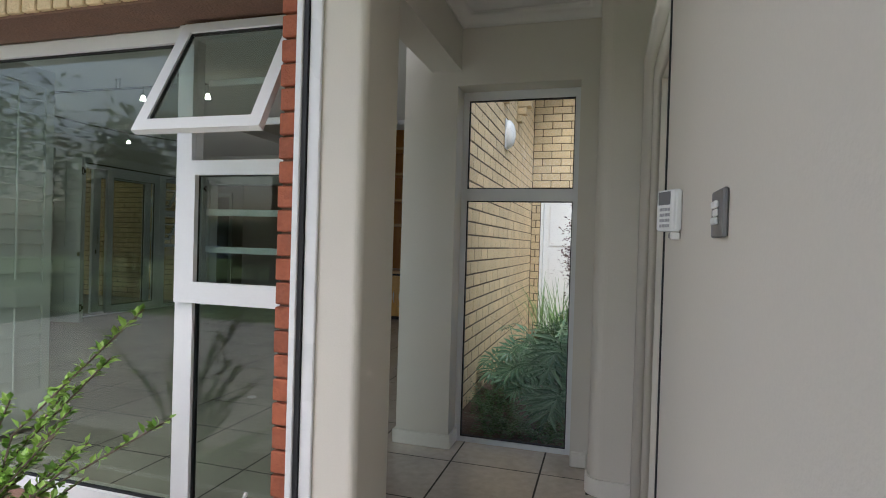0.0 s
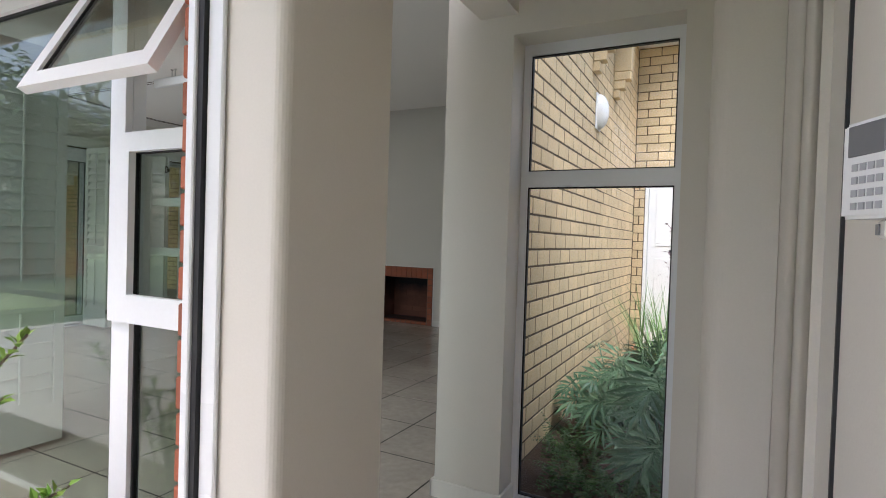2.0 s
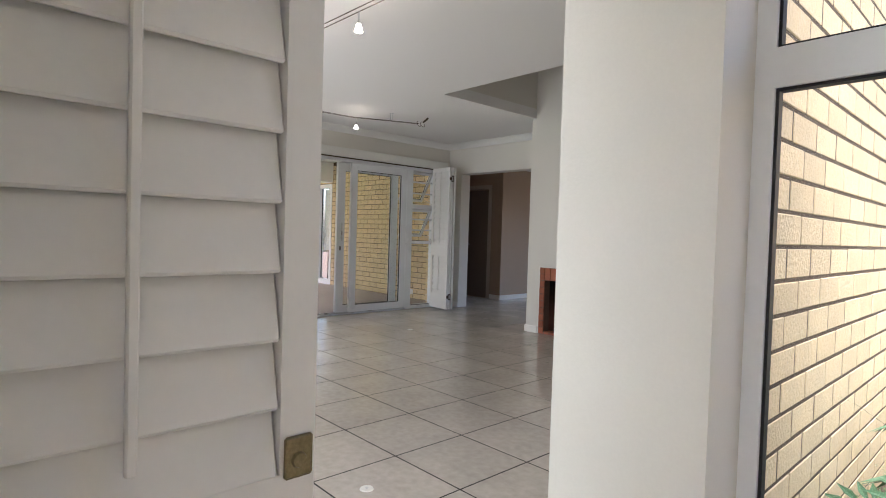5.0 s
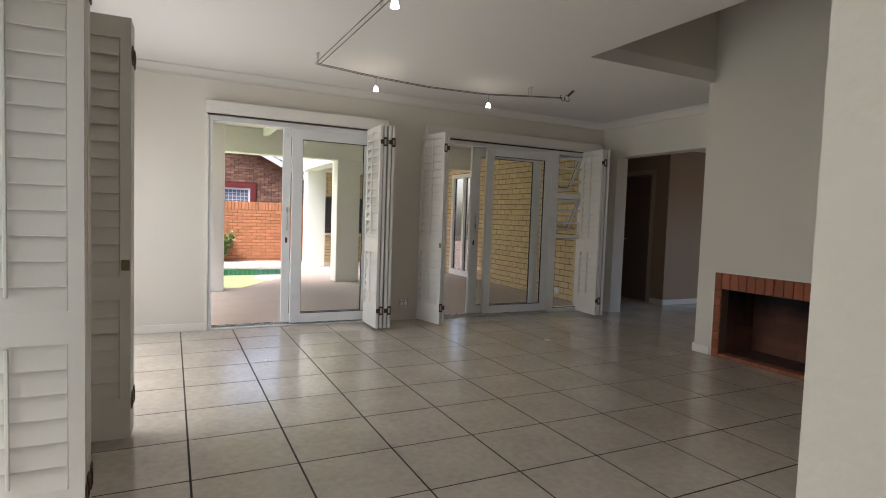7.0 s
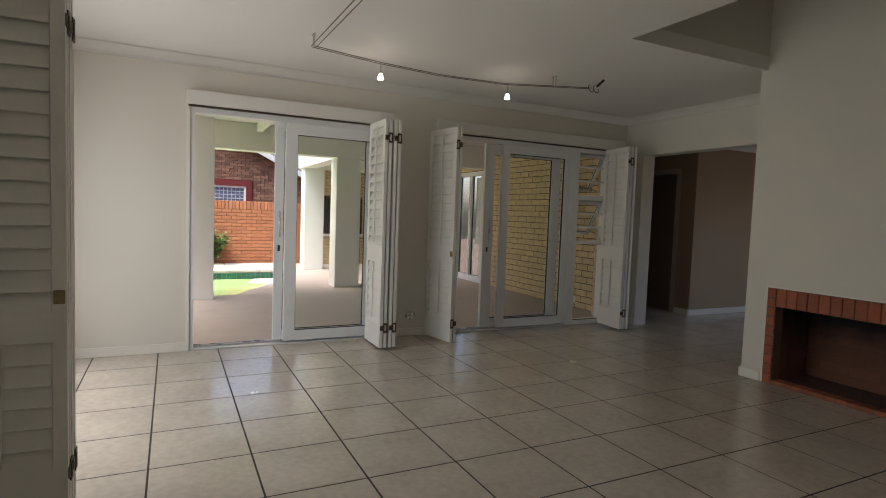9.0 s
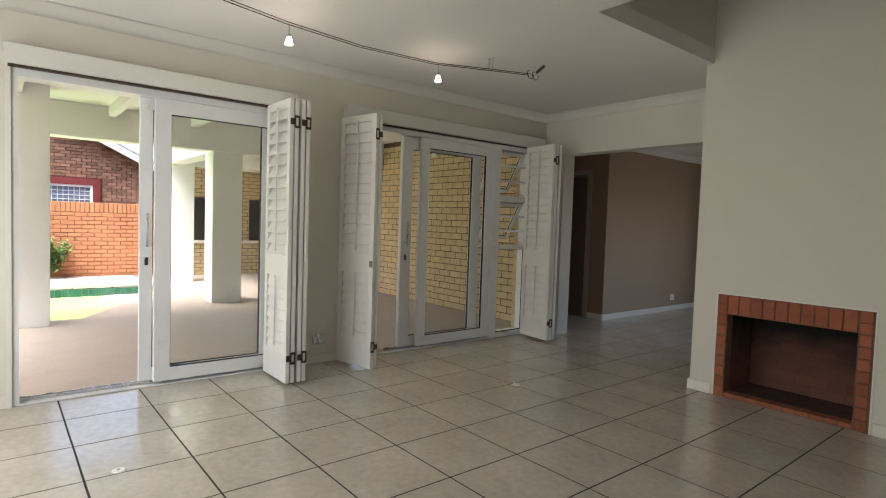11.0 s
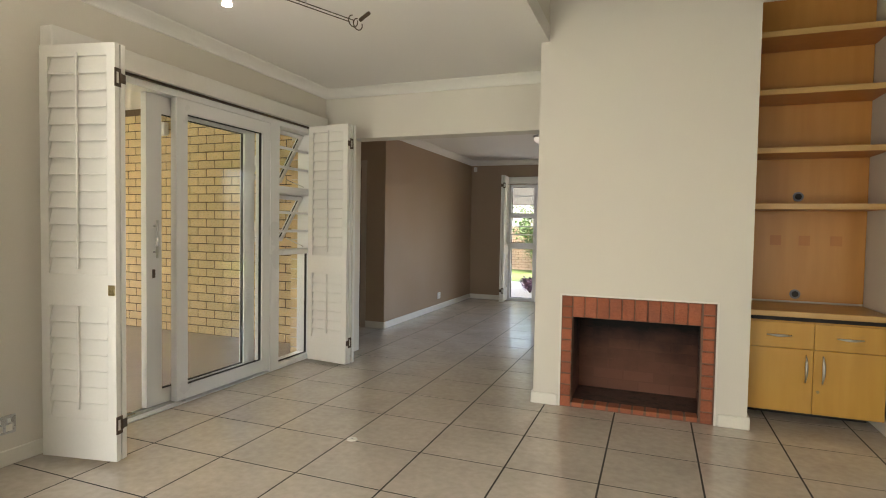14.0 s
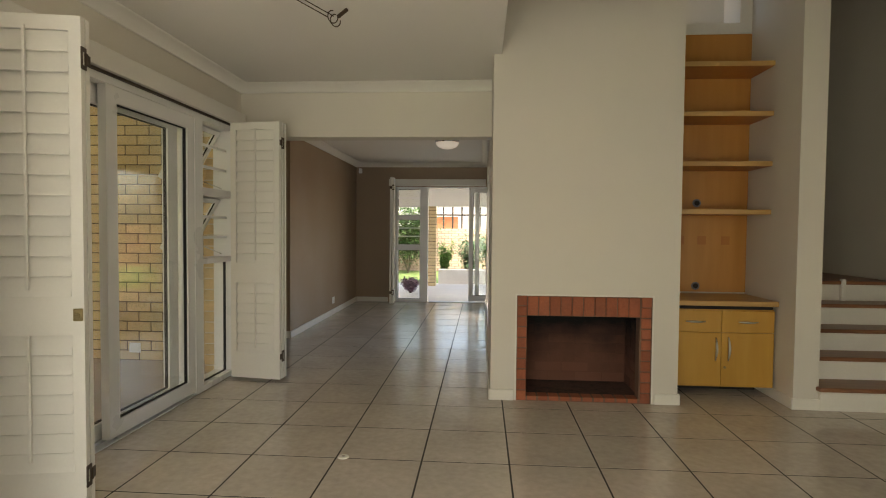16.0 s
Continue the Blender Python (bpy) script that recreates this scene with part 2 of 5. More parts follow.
TRIMDARK = surface("taupe_trim_paint", (0.43, 0.35, 0.27), 0.5, vary=0.03, scale=4, fine=80, bump=0.004)
GRASS = surface("lawn_green", (0.12, 0.19, 0.055), 0.95, vary=0.3, scale=2, fine=90, bump=0.1)
SOIL = surface("garden_soil", (0.085, 0.055, 0.036), 0.95, vary=0.3, scale=5, fine=60, bump=0.1)
PLASTIC = surface("white_plastic", (0.74, 0.74, 0.72), 0.35, vary=0.02, bump=0)
GREYPL = surface("grey_plastic", (0.16, 0.16, 0.165), 0.4, vary=0.05, bump=0)
KEYGREY = surface("pale_grey_keys", (0.38, 0.38, 0.39), 0.5, vary=0.03, bump=0)
SWITCHGREY = surface("mid_grey_plastic", (0.16, 0.157, 0.157), 0.4, vary=0.04, bump=0)
DARK = surface("dark_interior", (0.03, 0.027, 0.024), 0.9, vary=0.1)
GREYDOOR = surface("grey_painted_door", (0.17, 0.125, 0.095), 0.6, vary=0.03, scale=2, bump=0.004)
ROOF = surface("grey_roof_tile", (0.22, 0.21, 0.2), 0.85, vary=0.2, scale=4, fine=40, random_tone=0.2)
REDPAINT = surface("dark_red_frame", (0.20, 0.03, 0.025), 0.5, vary=0.08)
BARK = surface("palm_bark", (0.13, 0.10, 0.075), 0.95, vary=0.3, scale=6, fine=40, bump=0.15)
GLASS = glass_pane("clear_glass")
GLASS_FRONT = glass_pane("green_tinted_glass", (0.71, 0.765, 0.725), base=0.036)
FROST = surface("opal_glass", (0.78, 0.76, 0.70), 0.25, vary=0.02, bump=0)
LAMP_ON = glow("lit_halogen", (1.0, 0.9, 0.72), 14.0)
LAMP_DIM = glow("lit_opal_bowl", (1.0, 0.95, 0.86), 0.06)
LEAF = leaf_material("green_leaves", (0.055, 0.13, 0.028), (0.155, 0.28, 0.065))
LEAF_Y = leaf_material("fresh_leaves", (0.13, 0.27, 0.035), (0.30, 0.46, 0.08))
LEAF_D = leaf_material("dark_leaves", (0.035, 0.085, 0.025), (0.10, 0.19, 0.055))
LEAF_P = leaf_material("purple_leaves", (0.09, 0.05, 0.055), (0.19, 0.12, 0.12))
LEAF_PINK = leaf_material("pinkish_purple_leaves", (0.17, 0.075, 0.12), (0.36, 0.22, 0.28))
LEAF_G = leaf_material("grey_green_leaves", (0.045, 0.115, 0.055), (0.16, 0.28, 0.15))


# ---- building helpers ----
def box(bm, x0, x1, y0, y1, z0, z1, bevel=0.0, seg=1):
    g = bmesh.ops.create_cube(bm, size=1.0)
    vs = g["verts"]
    for v in vs:
        v.co = Vector((x0 + (v.co.x + 0.5) * (x1 - x0), y0 + (v.co.y + 0.5) * (y1 - y0), z0 + (v.co.z + 0.5) * (z1 - z0)))
    if bevel:
        es = list({e for v in vs for e in v.link_edges})
        bmesh.ops.bevel(bm, geom=es, offset=bevel, segments=seg, affect="EDGES", profile=0.5)
    return bm


def boxes(*rows, bevel=0.0, seg=1):
    bm = bmesh.new()
    for r in rows:
        box(bm, *r, bevel=bevel, seg=seg)
    return bm


def rod(bm, a, b, r, seg=10, r2=None):
    a, b = Vector(a), Vector(b)
    d = b - a
    m = Matrix.Translation((a + b) / 2) @ d.to_track_quat("Z", "Y").to_matrix().to_4x4()
    bmesh.ops.create_cone(bm, cap_ends=True, segments=seg, radius1=r, radius2=r if r2 is None else r2, depth=d.length, matrix=m)
    return bm


def tube(bm, pts, radii, seg=10):
    """A tube swept along points, with a radius at each."""
    rings = []
    for i, p in enumerate(pts):
        d = (pts[min(i + 1, len(pts) - 1)] - pts[max(i - 1, 0)]).normalized()
        u = d.orthogonal().normalized() if not rings else (rings[-1][0] - d * rings[-1][0].dot(d)).normalized()
        w = d.cross(u)
        rings.append((u, [bm.verts.new(p + (u * math.cos(a) + w * math.sin(a)) * radii[i]) for a in [2 * math.pi * k / seg for k in range(seg)]]))
    for (_, a), (_, b) in zip(rings, rings[1:]):
        for k in range(seg):
            bm.faces.new((a[k], a[(k + 1) % seg], b[(k + 1) % seg], b[k]))
    bm.faces.new(rings[0][1][::-1]), bm.faces.new(rings[-1][1])
    return bm


def mesh_of(bm, name, mat, smooth=False):
    me = bpy.data.meshes.new(name)
    bmesh.ops.recalc_face_normals(bm, faces=bm.faces)
    bm.to_mesh(me)
    bm.free()
    me.materials.append(mat)
    if smooth:
        for p in me.polygons:
            p.use_smooth = True
    return me


def part(name, bm, mat, parent=None, label="", smooth=False):
    ob = new(name, bm if isinstance(bm, bpy.types.Mesh) else mesh_of(bm, name, mat, smooth))
    if parent is not None:
        ob.parent = parent
    if label:
        tagged(ob, label)
    return ob


def thing(name, label, category, at=(0, 0, 0), group="", rz=0.0, kind=""):
    ob = new(name)
    ob.empty_display_size = 0.1
    ob.matrix_basis = pose(*at, 0, 0, rz)
    return tagged(ob, label, category, group, kind)


def structure(name, bm, mat, label, category, smooth=False):
    return tagged(part(name, bm, mat, None, "", smooth), label, category, "", "structure")


def slab(bm, axis, a0, a1, t0, t1, z0, z1, holes=()):
    """A wall along x ('x') or y ('y') from a0 to a1, thick from t0 to t1, with rectangular holes (a, a, z, z) cut through."""
    A = sorted({a0, a1, *[v for h in holes for v in h[:2] if a0 < v < a1]})
    Z = sorted({z0, z1, *[v for h in holes for v in h[2:] if z0 < v < z1]})
    solid = lambda i, k: 0 <= i < len(A) - 1 and 0 <= k < len(Z) - 1 and not any(
        h[0] - 1e-6 <= A[i] and A[i + 1] <= h[1] + 1e-6 and h[2] - 1e-6 <= Z[k] and Z[k + 1] <= h[3] + 1e-6 for h in holes)
    cache = {}

    def v(a, t, z):
        key = (round(a, 5), round(t, 5), round(z, 5))
        if key not in cache:
            cache[key] = bm.verts.new((a, t, z) if axis == "x" else (t, a, z))
        return cache[key]

    def f(*pts):
        try:
            bm.faces.new([v(*p) for p in pts])
        except ValueError:
            pass
    for i in range(len(A) - 1):
        for k in range(len(Z) - 1):
            if not solid(i, k):
                continue
            a, b, c, d = A[i], A[i + 1], Z[k], Z[k + 1]
            f((a, t0, c), (b, t0, c), (b, t0, d), (a, t0, d))
            f((a, t1, c), (a, t1, d), (b, t1, d), (b, t1, c))
            if not solid(i - 1, k):
                f((a, t0, c), (a, t0, d), (a, t1, d), (a, t1, c))
            if not solid(i + 1, k):
                f((b, t0, c), (b, t1, c), (b, t1, d), (b, t0, d))
            if not solid(i, k - 1):
                f((a, t0, c), (a, t1, c), (b, t1, c), (b, t0, c))
            if not solid(i, k + 1):
                f((a, t0, d), (b, t0, d), (b, t1, d), (a, t1, d))
    return bm


def wall(name, axis, a0, a1, t0, t1, z0, z1, mat, label, holes=()):
    return structure(name, slab(bmesh.new(), axis, a0, a1, t0, t1, z0, z1, holes), mat, label, "wall")


# ---- large structure ----
CEIL = 2.70
WX = -7.26          # inner face of the living room's west wall
NY = 8.72           # south face of the lintel wall to the passage
BY = 7.92           # front of the chimney breast

structure("ground", boxes((-60, 40, -60, 60, -1.6, -1.5)), SOIL, "brown garden soil reaching the horizon", "ground")

# screed of the floor, with one tile bed for each space
FLOORS = [(-7.262, -1.02, 2.16, 8.70), (-1.02, -0.005, 1.80, 3.58), (-7.285, -4.86, 8.70, 13.72), (-1.02 + 1.015, 0.26, 1.80, 3.01),
          (-9.0, -7.285, 9.15, 10.12)]
floor = structure("floor", boxes(*[(x0, x1, y0, y1, -0.16, -0.0012) for x0, x1, y0, y1 in FLOORS]), GROUT, "floor of large grey-beige ceramic tiles with dark grout", "floor")
structure("door_step", boxes((-1.0, 0.24, 1.55, 1.80, -0.16, -0.012), bevel=0.004), CONCRETE, "grey screed door step at the entrance", "step")
structure("porch_floor", boxes((-8.0, 0.24, -3.2, 1.55, -0.30, -0.06)), PAVING, "pale stone porch floor outside the entrance", "floor")

wall("wall_west", "y", 2.16, 9.15, WX - 0.24, WX, 0.0, 3.0, CREAM, "cream plastered wall with two sliding doors",
     [(3.44, 5.32, 0.0, 2.25), (5.93, 8.47, 0.0, 2.25)])
wall("wall_north", "x", -7.26, -4.88, NY, NY + 0.2, 0.0, CEIL, CREAM, "cream plastered lintel wall over a wide passage opening",
     [(-6.96, -4.88, 0.0, 2.20)])
structure("chimney_breast", slab(bmesh.new(), "x", -4.88, -3.44, BY, BY + 0.82, 0.0, 5.4, [(-4.68, -3.64, 0.0, 0.832)]), CREAM,
          "tall cream plastered chimney breast", "chimney breast")
structure("firebox_back", boxes((-4.86, -3.46, BY + 0.824, BY + 0.90, 0.0, 0.9)), SOOT, "sooty back of the fireplace", "fireplace")
wall("wall_niche_back", "x", -3.436, -2.594, 8.72, 8.86, 0.0, 5.4, CREAM, "cream plastered back of the shelf niche", [(-3.36, -2.70, 3.18, 4.1)])
wall("wall_stair_side", "y", 7.90, 10.6, -2.594, -2.41, 0.0, 5.4, CREAM, "cream plastered wall between shelf niche and stairs")
wall("wall_stair_back", "x", -2.41, -1.18, 10.45, 10.6, 0.0, 5.4, CREAM, "cream plastered stairwell wall")
wall("wall_east", "y", 3.63, 10.6, -1.162, -1.072, 0.0, 5.4, CREAM, "cream plastered east wall of the living room")
wall("wall_south", "x", -7.26, -0.955, 2.13, 2.26, 0.0, CEIL, CREAM, "cream plastered front wall with tall windows",
     [(-3.42, -1.09, 0.03, 2.14), (-6.9, -4.45, 0.03, 2.14)])
def wedge(pts, z0, z1):
    bm = bmesh.new()
    lo, hi = [[bm.verts.new((x, y, z)) for x, y in pts] for z in (z0, z1)]
    bm.faces.new(lo[::-1]), bm.faces.new(hi)
    for i in range(len(pts)):
        k = (i + 1) % len(pts)
        bm.faces.new((lo[i], lo[k], hi[k], hi[i]))
    return bm


HX, HY = -0.805, 2.322      # far corner of the slightly splayed hall wall
structure("wall_hall_left", wedge([(-0.95, 1.80), *[(-0.742 + 0.028 * math.sin(a), 1.828 - 0.028 * math.cos(a)) for a in [math.pi / 2 * k / 6 for k in range(7)]], (HX, HY), (-0.95, HY)], 0.0, CEIL), CREAM, "cream plastered hall wall beside the entrance", "wall")
wall("wall_hall_lintel", "y", HY, 3.36, -0.99, HX, 2.28, CEIL, CREAM, "cream plastered lintel over the opening to the living room")
wall("wall_window_hall", "x", -1.162, 0.42, 3.36, 3.63, 0.0, 2.95, CREAM, "cream plastered end wall with a tall hall window", [(-0.825, -0.105, 0.0, 2.19)])
def nib_plan(o):
    """Plan of the nib with its rounded corner, grown by o."""
    r = 0.07 + o
    arc = [(0.07 - r * math.cos(a), 3.08 - r * math.sin(a)) for a in [math.pi / 2 * k / 8 for k in range(9)]]
    return [(-o, 3.359)] + arc + [(0.42, 3.01 - o), (0.42, 3.359)]


structure("wall_hall_nib", wedge(nib_plan(0.0), 0.0, CEIL), CREAM, "cream plastered nib with a rounded corner", "wall")
wall("wall_hall_right", "y", 2.116, 3.01, 0.262, 0.42, 0.0, CEIL, CREAM, "cream plastered hall wall with a side door", [(2.116, 2.665, 0.0, 1.97)])
wall("wall_porch_right", "y", -3.2, 2.104, 0.24, 0.42, -0.06, 3.0, CREAM, "cream plastered porch wall with keypad and switch")
# passage behind the lintel
wall("wall_passage_west", "y", 10.12, 13.65, -7.42, -7.28, 0.0, 2.56, TAUPE, "taupe plastered passage wall")
wall("wall_passage_recess", "x", -9.0, -7.42, 10.12, 10.26, 0.0, 2.56, TAUPE, "taupe plastered wall with a grey door", [(-8.36, -7.59, 0.0, 2.10)])
wall("wall_passage_end_west", "y", 9.15, 10.26, -9.14, -9.0, 0.0, 2.56, TAUPE, "taupe plastered wall")
wall("wall_passage_south", "x", -9.14, -7.502, 9.05, 9.15, 0.0, 2.56, TAUPE, "taupe plastered wall")
# hidden opening, assumed here to hold the passage fill lamp
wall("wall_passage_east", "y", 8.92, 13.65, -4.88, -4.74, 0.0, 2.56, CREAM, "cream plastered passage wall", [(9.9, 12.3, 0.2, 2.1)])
wall("wall_passage_north", "x", -7.42, -4.40, 13.65, 13.87, 0.0, 2.9, TAUPE, "taupe plastered wall with a sliding door", [(-6.58, -4.60, 0.0, 2.12)])
structure("ceiling_passage", boxes((-9.0, -4.88, 8.922, 13.65, 2.56, 2.68)), WHITE_CEIL, "white plastered passage ceiling", "ceiling")
# ceilings; the part over the fireplace is open to the storey above
structure("ceiling_living", boxes((-7.26, -4.82, 2.26, 8.72, CEIL, CEIL + 0.12), (-4.82, -1.18, 2.26, 6.33, CEIL, CEIL + 0.12)), WHITE_CEIL,
          "white plastered ceiling with a stairwell opening", "ceiling")
structure("ceiling_hall", boxes((-0.995, 0.42, 1.80, 3.36, 2.60, 2.698)), WHITE_CEIL, "white plastered hall ceiling", "ceiling")
# out of view; eaves added to keep sky light off the upper front wall
structure("ceiling_porch", boxes((-1.2, 0.6, -3.2, 1.80, 2.80, 2.90), (-8.2, -1.2, 0.75, 1.83, 2.80, 2.90)), WHITE_CEIL, "unseen white porch ceiling with added eaves", "ceiling")
wall("wall_void_west", "y", 6.33, 8.72, -4.98, -4.822, CEIL + 0.004, 5.4, CREAM, "cream plastered side of the stairwell opening")
wall("wall_void_south", "x", -4.822, -1.18, 6.20, 6.328, CEIL + 0.004, 5.4, CREAM, "cream plastered side of the stairwell opening")
structure("ceiling_upper", boxes((-5.0, -1.0, 6.2, 10.6, 5.4, 5.5)), WHITE_CEIL, "white plastered ceiling above the stairwell", "ceiling")
structure("floor_upper", boxes((-4.98, -3.44, 8.74, 10.6, 2.9, 3.05), (-7.5, -4.98, 2.0, 8.9, 3.0, 3.1), (-4.98, -1.0, 2.0, 6.2, 3.0, 3.1)), CONCRETE, "concrete upper floor slab", "floor")


def cornice(name, pts, z, d=0.085):
    """Cove moulding along a polyline of inner wall faces; the room lies on the left-hand side."""
    prof = [(0.0, -d), (0.008, -d), (0.010, -d + 0.012), (0.022, -d + 0.030), (0.045, -0.030), (0.068, -0.016), (d - 0.006, -0.012), (d, -0.004), (d, 0.0)]
    bm = bmesh.new()
    n = len(pts)
    rows = []
    for i, p in enumerate(pts):
        p = Vector((*p, 0))
        d0 = (p - Vector((*pts[i - 1], 0))).normalized() if i else None
        d1 = (Vector((*pts[i + 1], 0)) - p).normalized() if i < n - 1 else None
        n0 = Vector((-d0.y, d0.x, 0)) if d0 else None
        n1 = Vector((-d1.y, d1.x, 0)) if d1 else None
        m = (n0 or n1) if not (n0 and n1) else (n0 + n1) / (1 + n0.dot(n1))
        rows.append([bm.verts.new((p.x + m.x * a, p.y + m.y * a, z + b)) for a, b in prof])
    for r, q in zip(rows, rows[1:]):
        for k in range(len(prof) - 1):
            bm.faces.new((r[k], r[k + 1], q[k + 1], q[k]))
    return structure(name, bm, CORNICE, "white plaster cove cornice", "cornice", True)


cornice("cornice_living", [(-4.88, NY - 0.003), (WX + 0.003, NY - 0.003), (WX + 0.003, 2.263), (-1.183, 2.263)], CEIL - 0.002)
cornice("cornice_breast", [(-4.883, BY + 0.01), (-4.883, NY - 0.003)][::-1], CEIL - 0.002)
cornice("cornice_passage", [(-4.883, 8.925), (-4.883, 13.647), (-7.277, 13.647), (-7.277, 10.123)], 2.558)
cornice("cornice_hall", [(-0.003, 3.08), (-0.003, 3.357), (HX + 0.003, 3.357), (HX + 0.003, HY), (-0.716, 1.83)], 2.598, 0.07)


def baseboard(name, runs, mat=PAINT, h=0.085):
    bm = bmesh.new()
    for x0, x1, y0, y1 in runs:
        box(bm, x0, x1, y0, y1, 0.0, h, 0.004)
    return structure(name, bm, mat, "white painted skirting board", "baseboard")


baseboard("baseboard_living", [(WX + 0.002, WX + 0.016, 2.262, 3.42), (WX + 0.002, WX + 0.016, 5.34, 5.9), (WX + 0.002, WX + 0.016, 8.49, NY - 0.002),
                               (-7.24, -6.962, NY - 0.016, NY - 0.002), (-4.896, -4.882, BY, 8.9), (-4.896, -4.70, BY - 0.016, BY - 0.002),
                               (-3.62, -3.424, BY - 0.016, BY - 0.002), (-3.438, -3.424, BY, 8.70), (-2.61, -2.596, 7.90, 8.70), (-2.61, -2.40, 7.884, 7.898),
                               (-1.18, -1.164, 3.344, 7.86), (-1.178, -0.81, 3.344, 3.358), (-0.824, -0.808, 3.358, 3.512)])
baseboard("baseboard_hall", [(-0.96, HX + 0.010, HY + 0.002, HY + 0.016), (-0.10, -0.016, 3.342, 3.358)])
structure("baseboard_nib", wedge([(x, min(y, 3.357)) for x, y in nib_plan(0.013)][:-2] + [(0.26, 2.997), (0.26, 3.357)], 0.0, 0.085), PAINT, "white painted skirting board", "baseboard")
structure("baseboard_hall_left", wedge([(-0.716, 1.83), (-0.702, 1.83), (HX + 0.014, HY), (HX + 0.001, HY)], 0.0, 0.085), PAINT, "white painted skirting board", "baseboard")
baseboard("baseboard_passage", [(-7.278, -7.264, 10.106, 13.63), (-7.264, -6.68, 13.632, 13.648), (-7.54, -7.28, 10.104, 10.118), (-4.898, -4.882, 8.93, 13.63), (-9.0, -8.40, 10.104, 10.118)])


# ---- doors and windows ----
def pane(parent, x0, x1, y0, y1, z0, z1):
    front = parent.name.startswith(("window_1", "window_2"))
    ob = part("pane", boxes((x0, x1, y0, y1, z0, z1)), GLASS_FRONT if front else GLASS, parent)
    ob.visible_shadow = False
    return ob


def pane_y(parent, x, y0, y1, z0, z1):
    """Glass in a plane of constant x, with its black gasket."""
    bm = bmesh.new()
    slab(bm, "y", y0, y1, x - 0.011, x + 0.011, z0, z1, [(y0 + 0.006, y1 - 0.006, z0 + 0.006, z1 - 0.006)])
    part("gasket", bm, GASKET, parent)
    return pane(parent, x - 0.003, x + 0.003, y0 + 0.002, y1 - 0.002, z0 + 0.002, z1 - 0.002)


def pane_x(parent, y, x0, x1, z0, z1):
    bm = bmesh.new()
    slab(bm, "x", x0, x1, y - 0.011, y + 0.011, z0, z1, [(x0 + 0.006, x1 - 0.006, z0 + 0.006, z1 - 0.006)])
    part("gasket", bm, GASKET, parent)
    return pane(parent, x0 + 0.002, x1 - 0.002, y - 0.003, y + 0.003, z0 + 0.002, z1 - 0.002)


def leaf_frame(name, parent, axis, a0, a1, t0, t1, z0, z1, w=0.07, wb=0.09, bars=()):
    """Aluminium frame round one pane; wb: height of the bottom rail."""
    bm = bmesh.new()
    slab(bm, axis, a0, a1, t0, t1, z0, z1, [(a0 + w, a1 - w, z0 + wb, z1 - w)])
    es = [e for e in bm.edges if len(e.link_faces) == 2 and e.calc_face_angle(0) > 1]
    bmesh.ops.bevel(bm, geom=es, offset=0.003, segments=1, affect="EDGES")
    return part(name, bm, ALU, parent)


def pull_handle(parent, x, y, z, s=1):
    bm = bmesh.new()
    rod(bm, (x, y, z - 0.13), (x, y, z + 0.13), 0.008)
    for dz in (-0.09, 0.09):
        rod(bm, (x, y, z + dz), (x - s * 0.035, y, z + dz), 0.005)
    part("handle", bm, STEEL, parent, "slim steel pull handle", True)
    part("lock", boxes((x - s * 0.037, x - s * 0.031, y - 0.012, y + 0.012, z - 0.27, z - 0.21), bevel=0.002), BRONZE, parent)


# first sliding door: open half on the south side, glazed panels on the north side
d1 = tagged(thing("door_1", "white aluminium sliding door standing half open to the patio", "sliding door", (0, 0, 0)), kind="structure")
bm = slab(bmesh.new(), "y", 3.44, 5.32, -7.43, -7.255, 0.004, 2.25, [(3.475, 5.285, 0.012, 2.20)])
part("frame", bm, ALU, d1)
part("track", boxes((-7.335, -7.32, 3.476, 5.284, 0.012, 0.03), (-7.385, -7.37, 3.476, 5.284, 0.012, 0.03)), STEEL, d1)
leaf_frame("fixed_panel", d1, "y", 4.295, 5.284, -7.317, -7.265, 0.032, 2.198, 0.11, 0.10)
pane_y(d1, -7.290, 4.405, 5.174, 0.132, 2.088)
leaf_frame("sliding_panel", d1, "y", 4.205, 5.225, -7.385, -7.337, 0.032, 2.198, 0.085, 0.10)
pane_y(d1, -7.361, 4.29, 5.14, 0.132, 2.113)
pull_handle(d1, -7.30, 4.25, 1.20)
part("latch_block", boxes((-7.336, -7.318, 4.215, 4.255, 2.10, 2.15), bevel=0.003), PLASTIC, d1, "small white door stop")

# second sliding door with a casement column beside it
d2 = tagged(thing("door_2", "white aluminium sliding door standing open beside two tilted casements", "sliding door", (0, 0, 0)), kind="structure")
DX = -7.24          # plane of the fixed glass
PY0, PY1 = 7.90, 8.40
bm = slab(bmesh.new(), "y", 5.93, 8.46, DX - 0.135, DX + 0.03, 0.004, 2.25, [(5.97, 7.78, 0.012, 2.20), (PY0, PY1, 0.05, 1.04), (PY0, PY1, 1.085, 1.60), (PY0, PY1, 1.665, 2.20)])
part("frame", bm, ALU, d2)
part("track", boxes((DX - 0.045, DX - 0.03, 5.972, 7.778, 0.012, 0.03), (DX - 0.095, DX - 0.08, 5.972, 7.778, 0.012, 0.03)), STEEL, d2)
leaf_frame("fixed_panel", d2, "y", 6.762, 7.778, DX - 0.027, DX + 0.025, 0.032, 2.198, 0.10, 0.10)
pane_y(d2, DX, 6.862, 7.678, 0.132, 2.098)
leaf_frame("sliding_panel", d2, "y", 6.575, 7.66, DX - 0.095, DX - 0.047, 0.032, 2.198, 0.125, 0.10)
pane_y(d2, DX - 0.071, 6.70, 7.535, 0.132, 2.073)
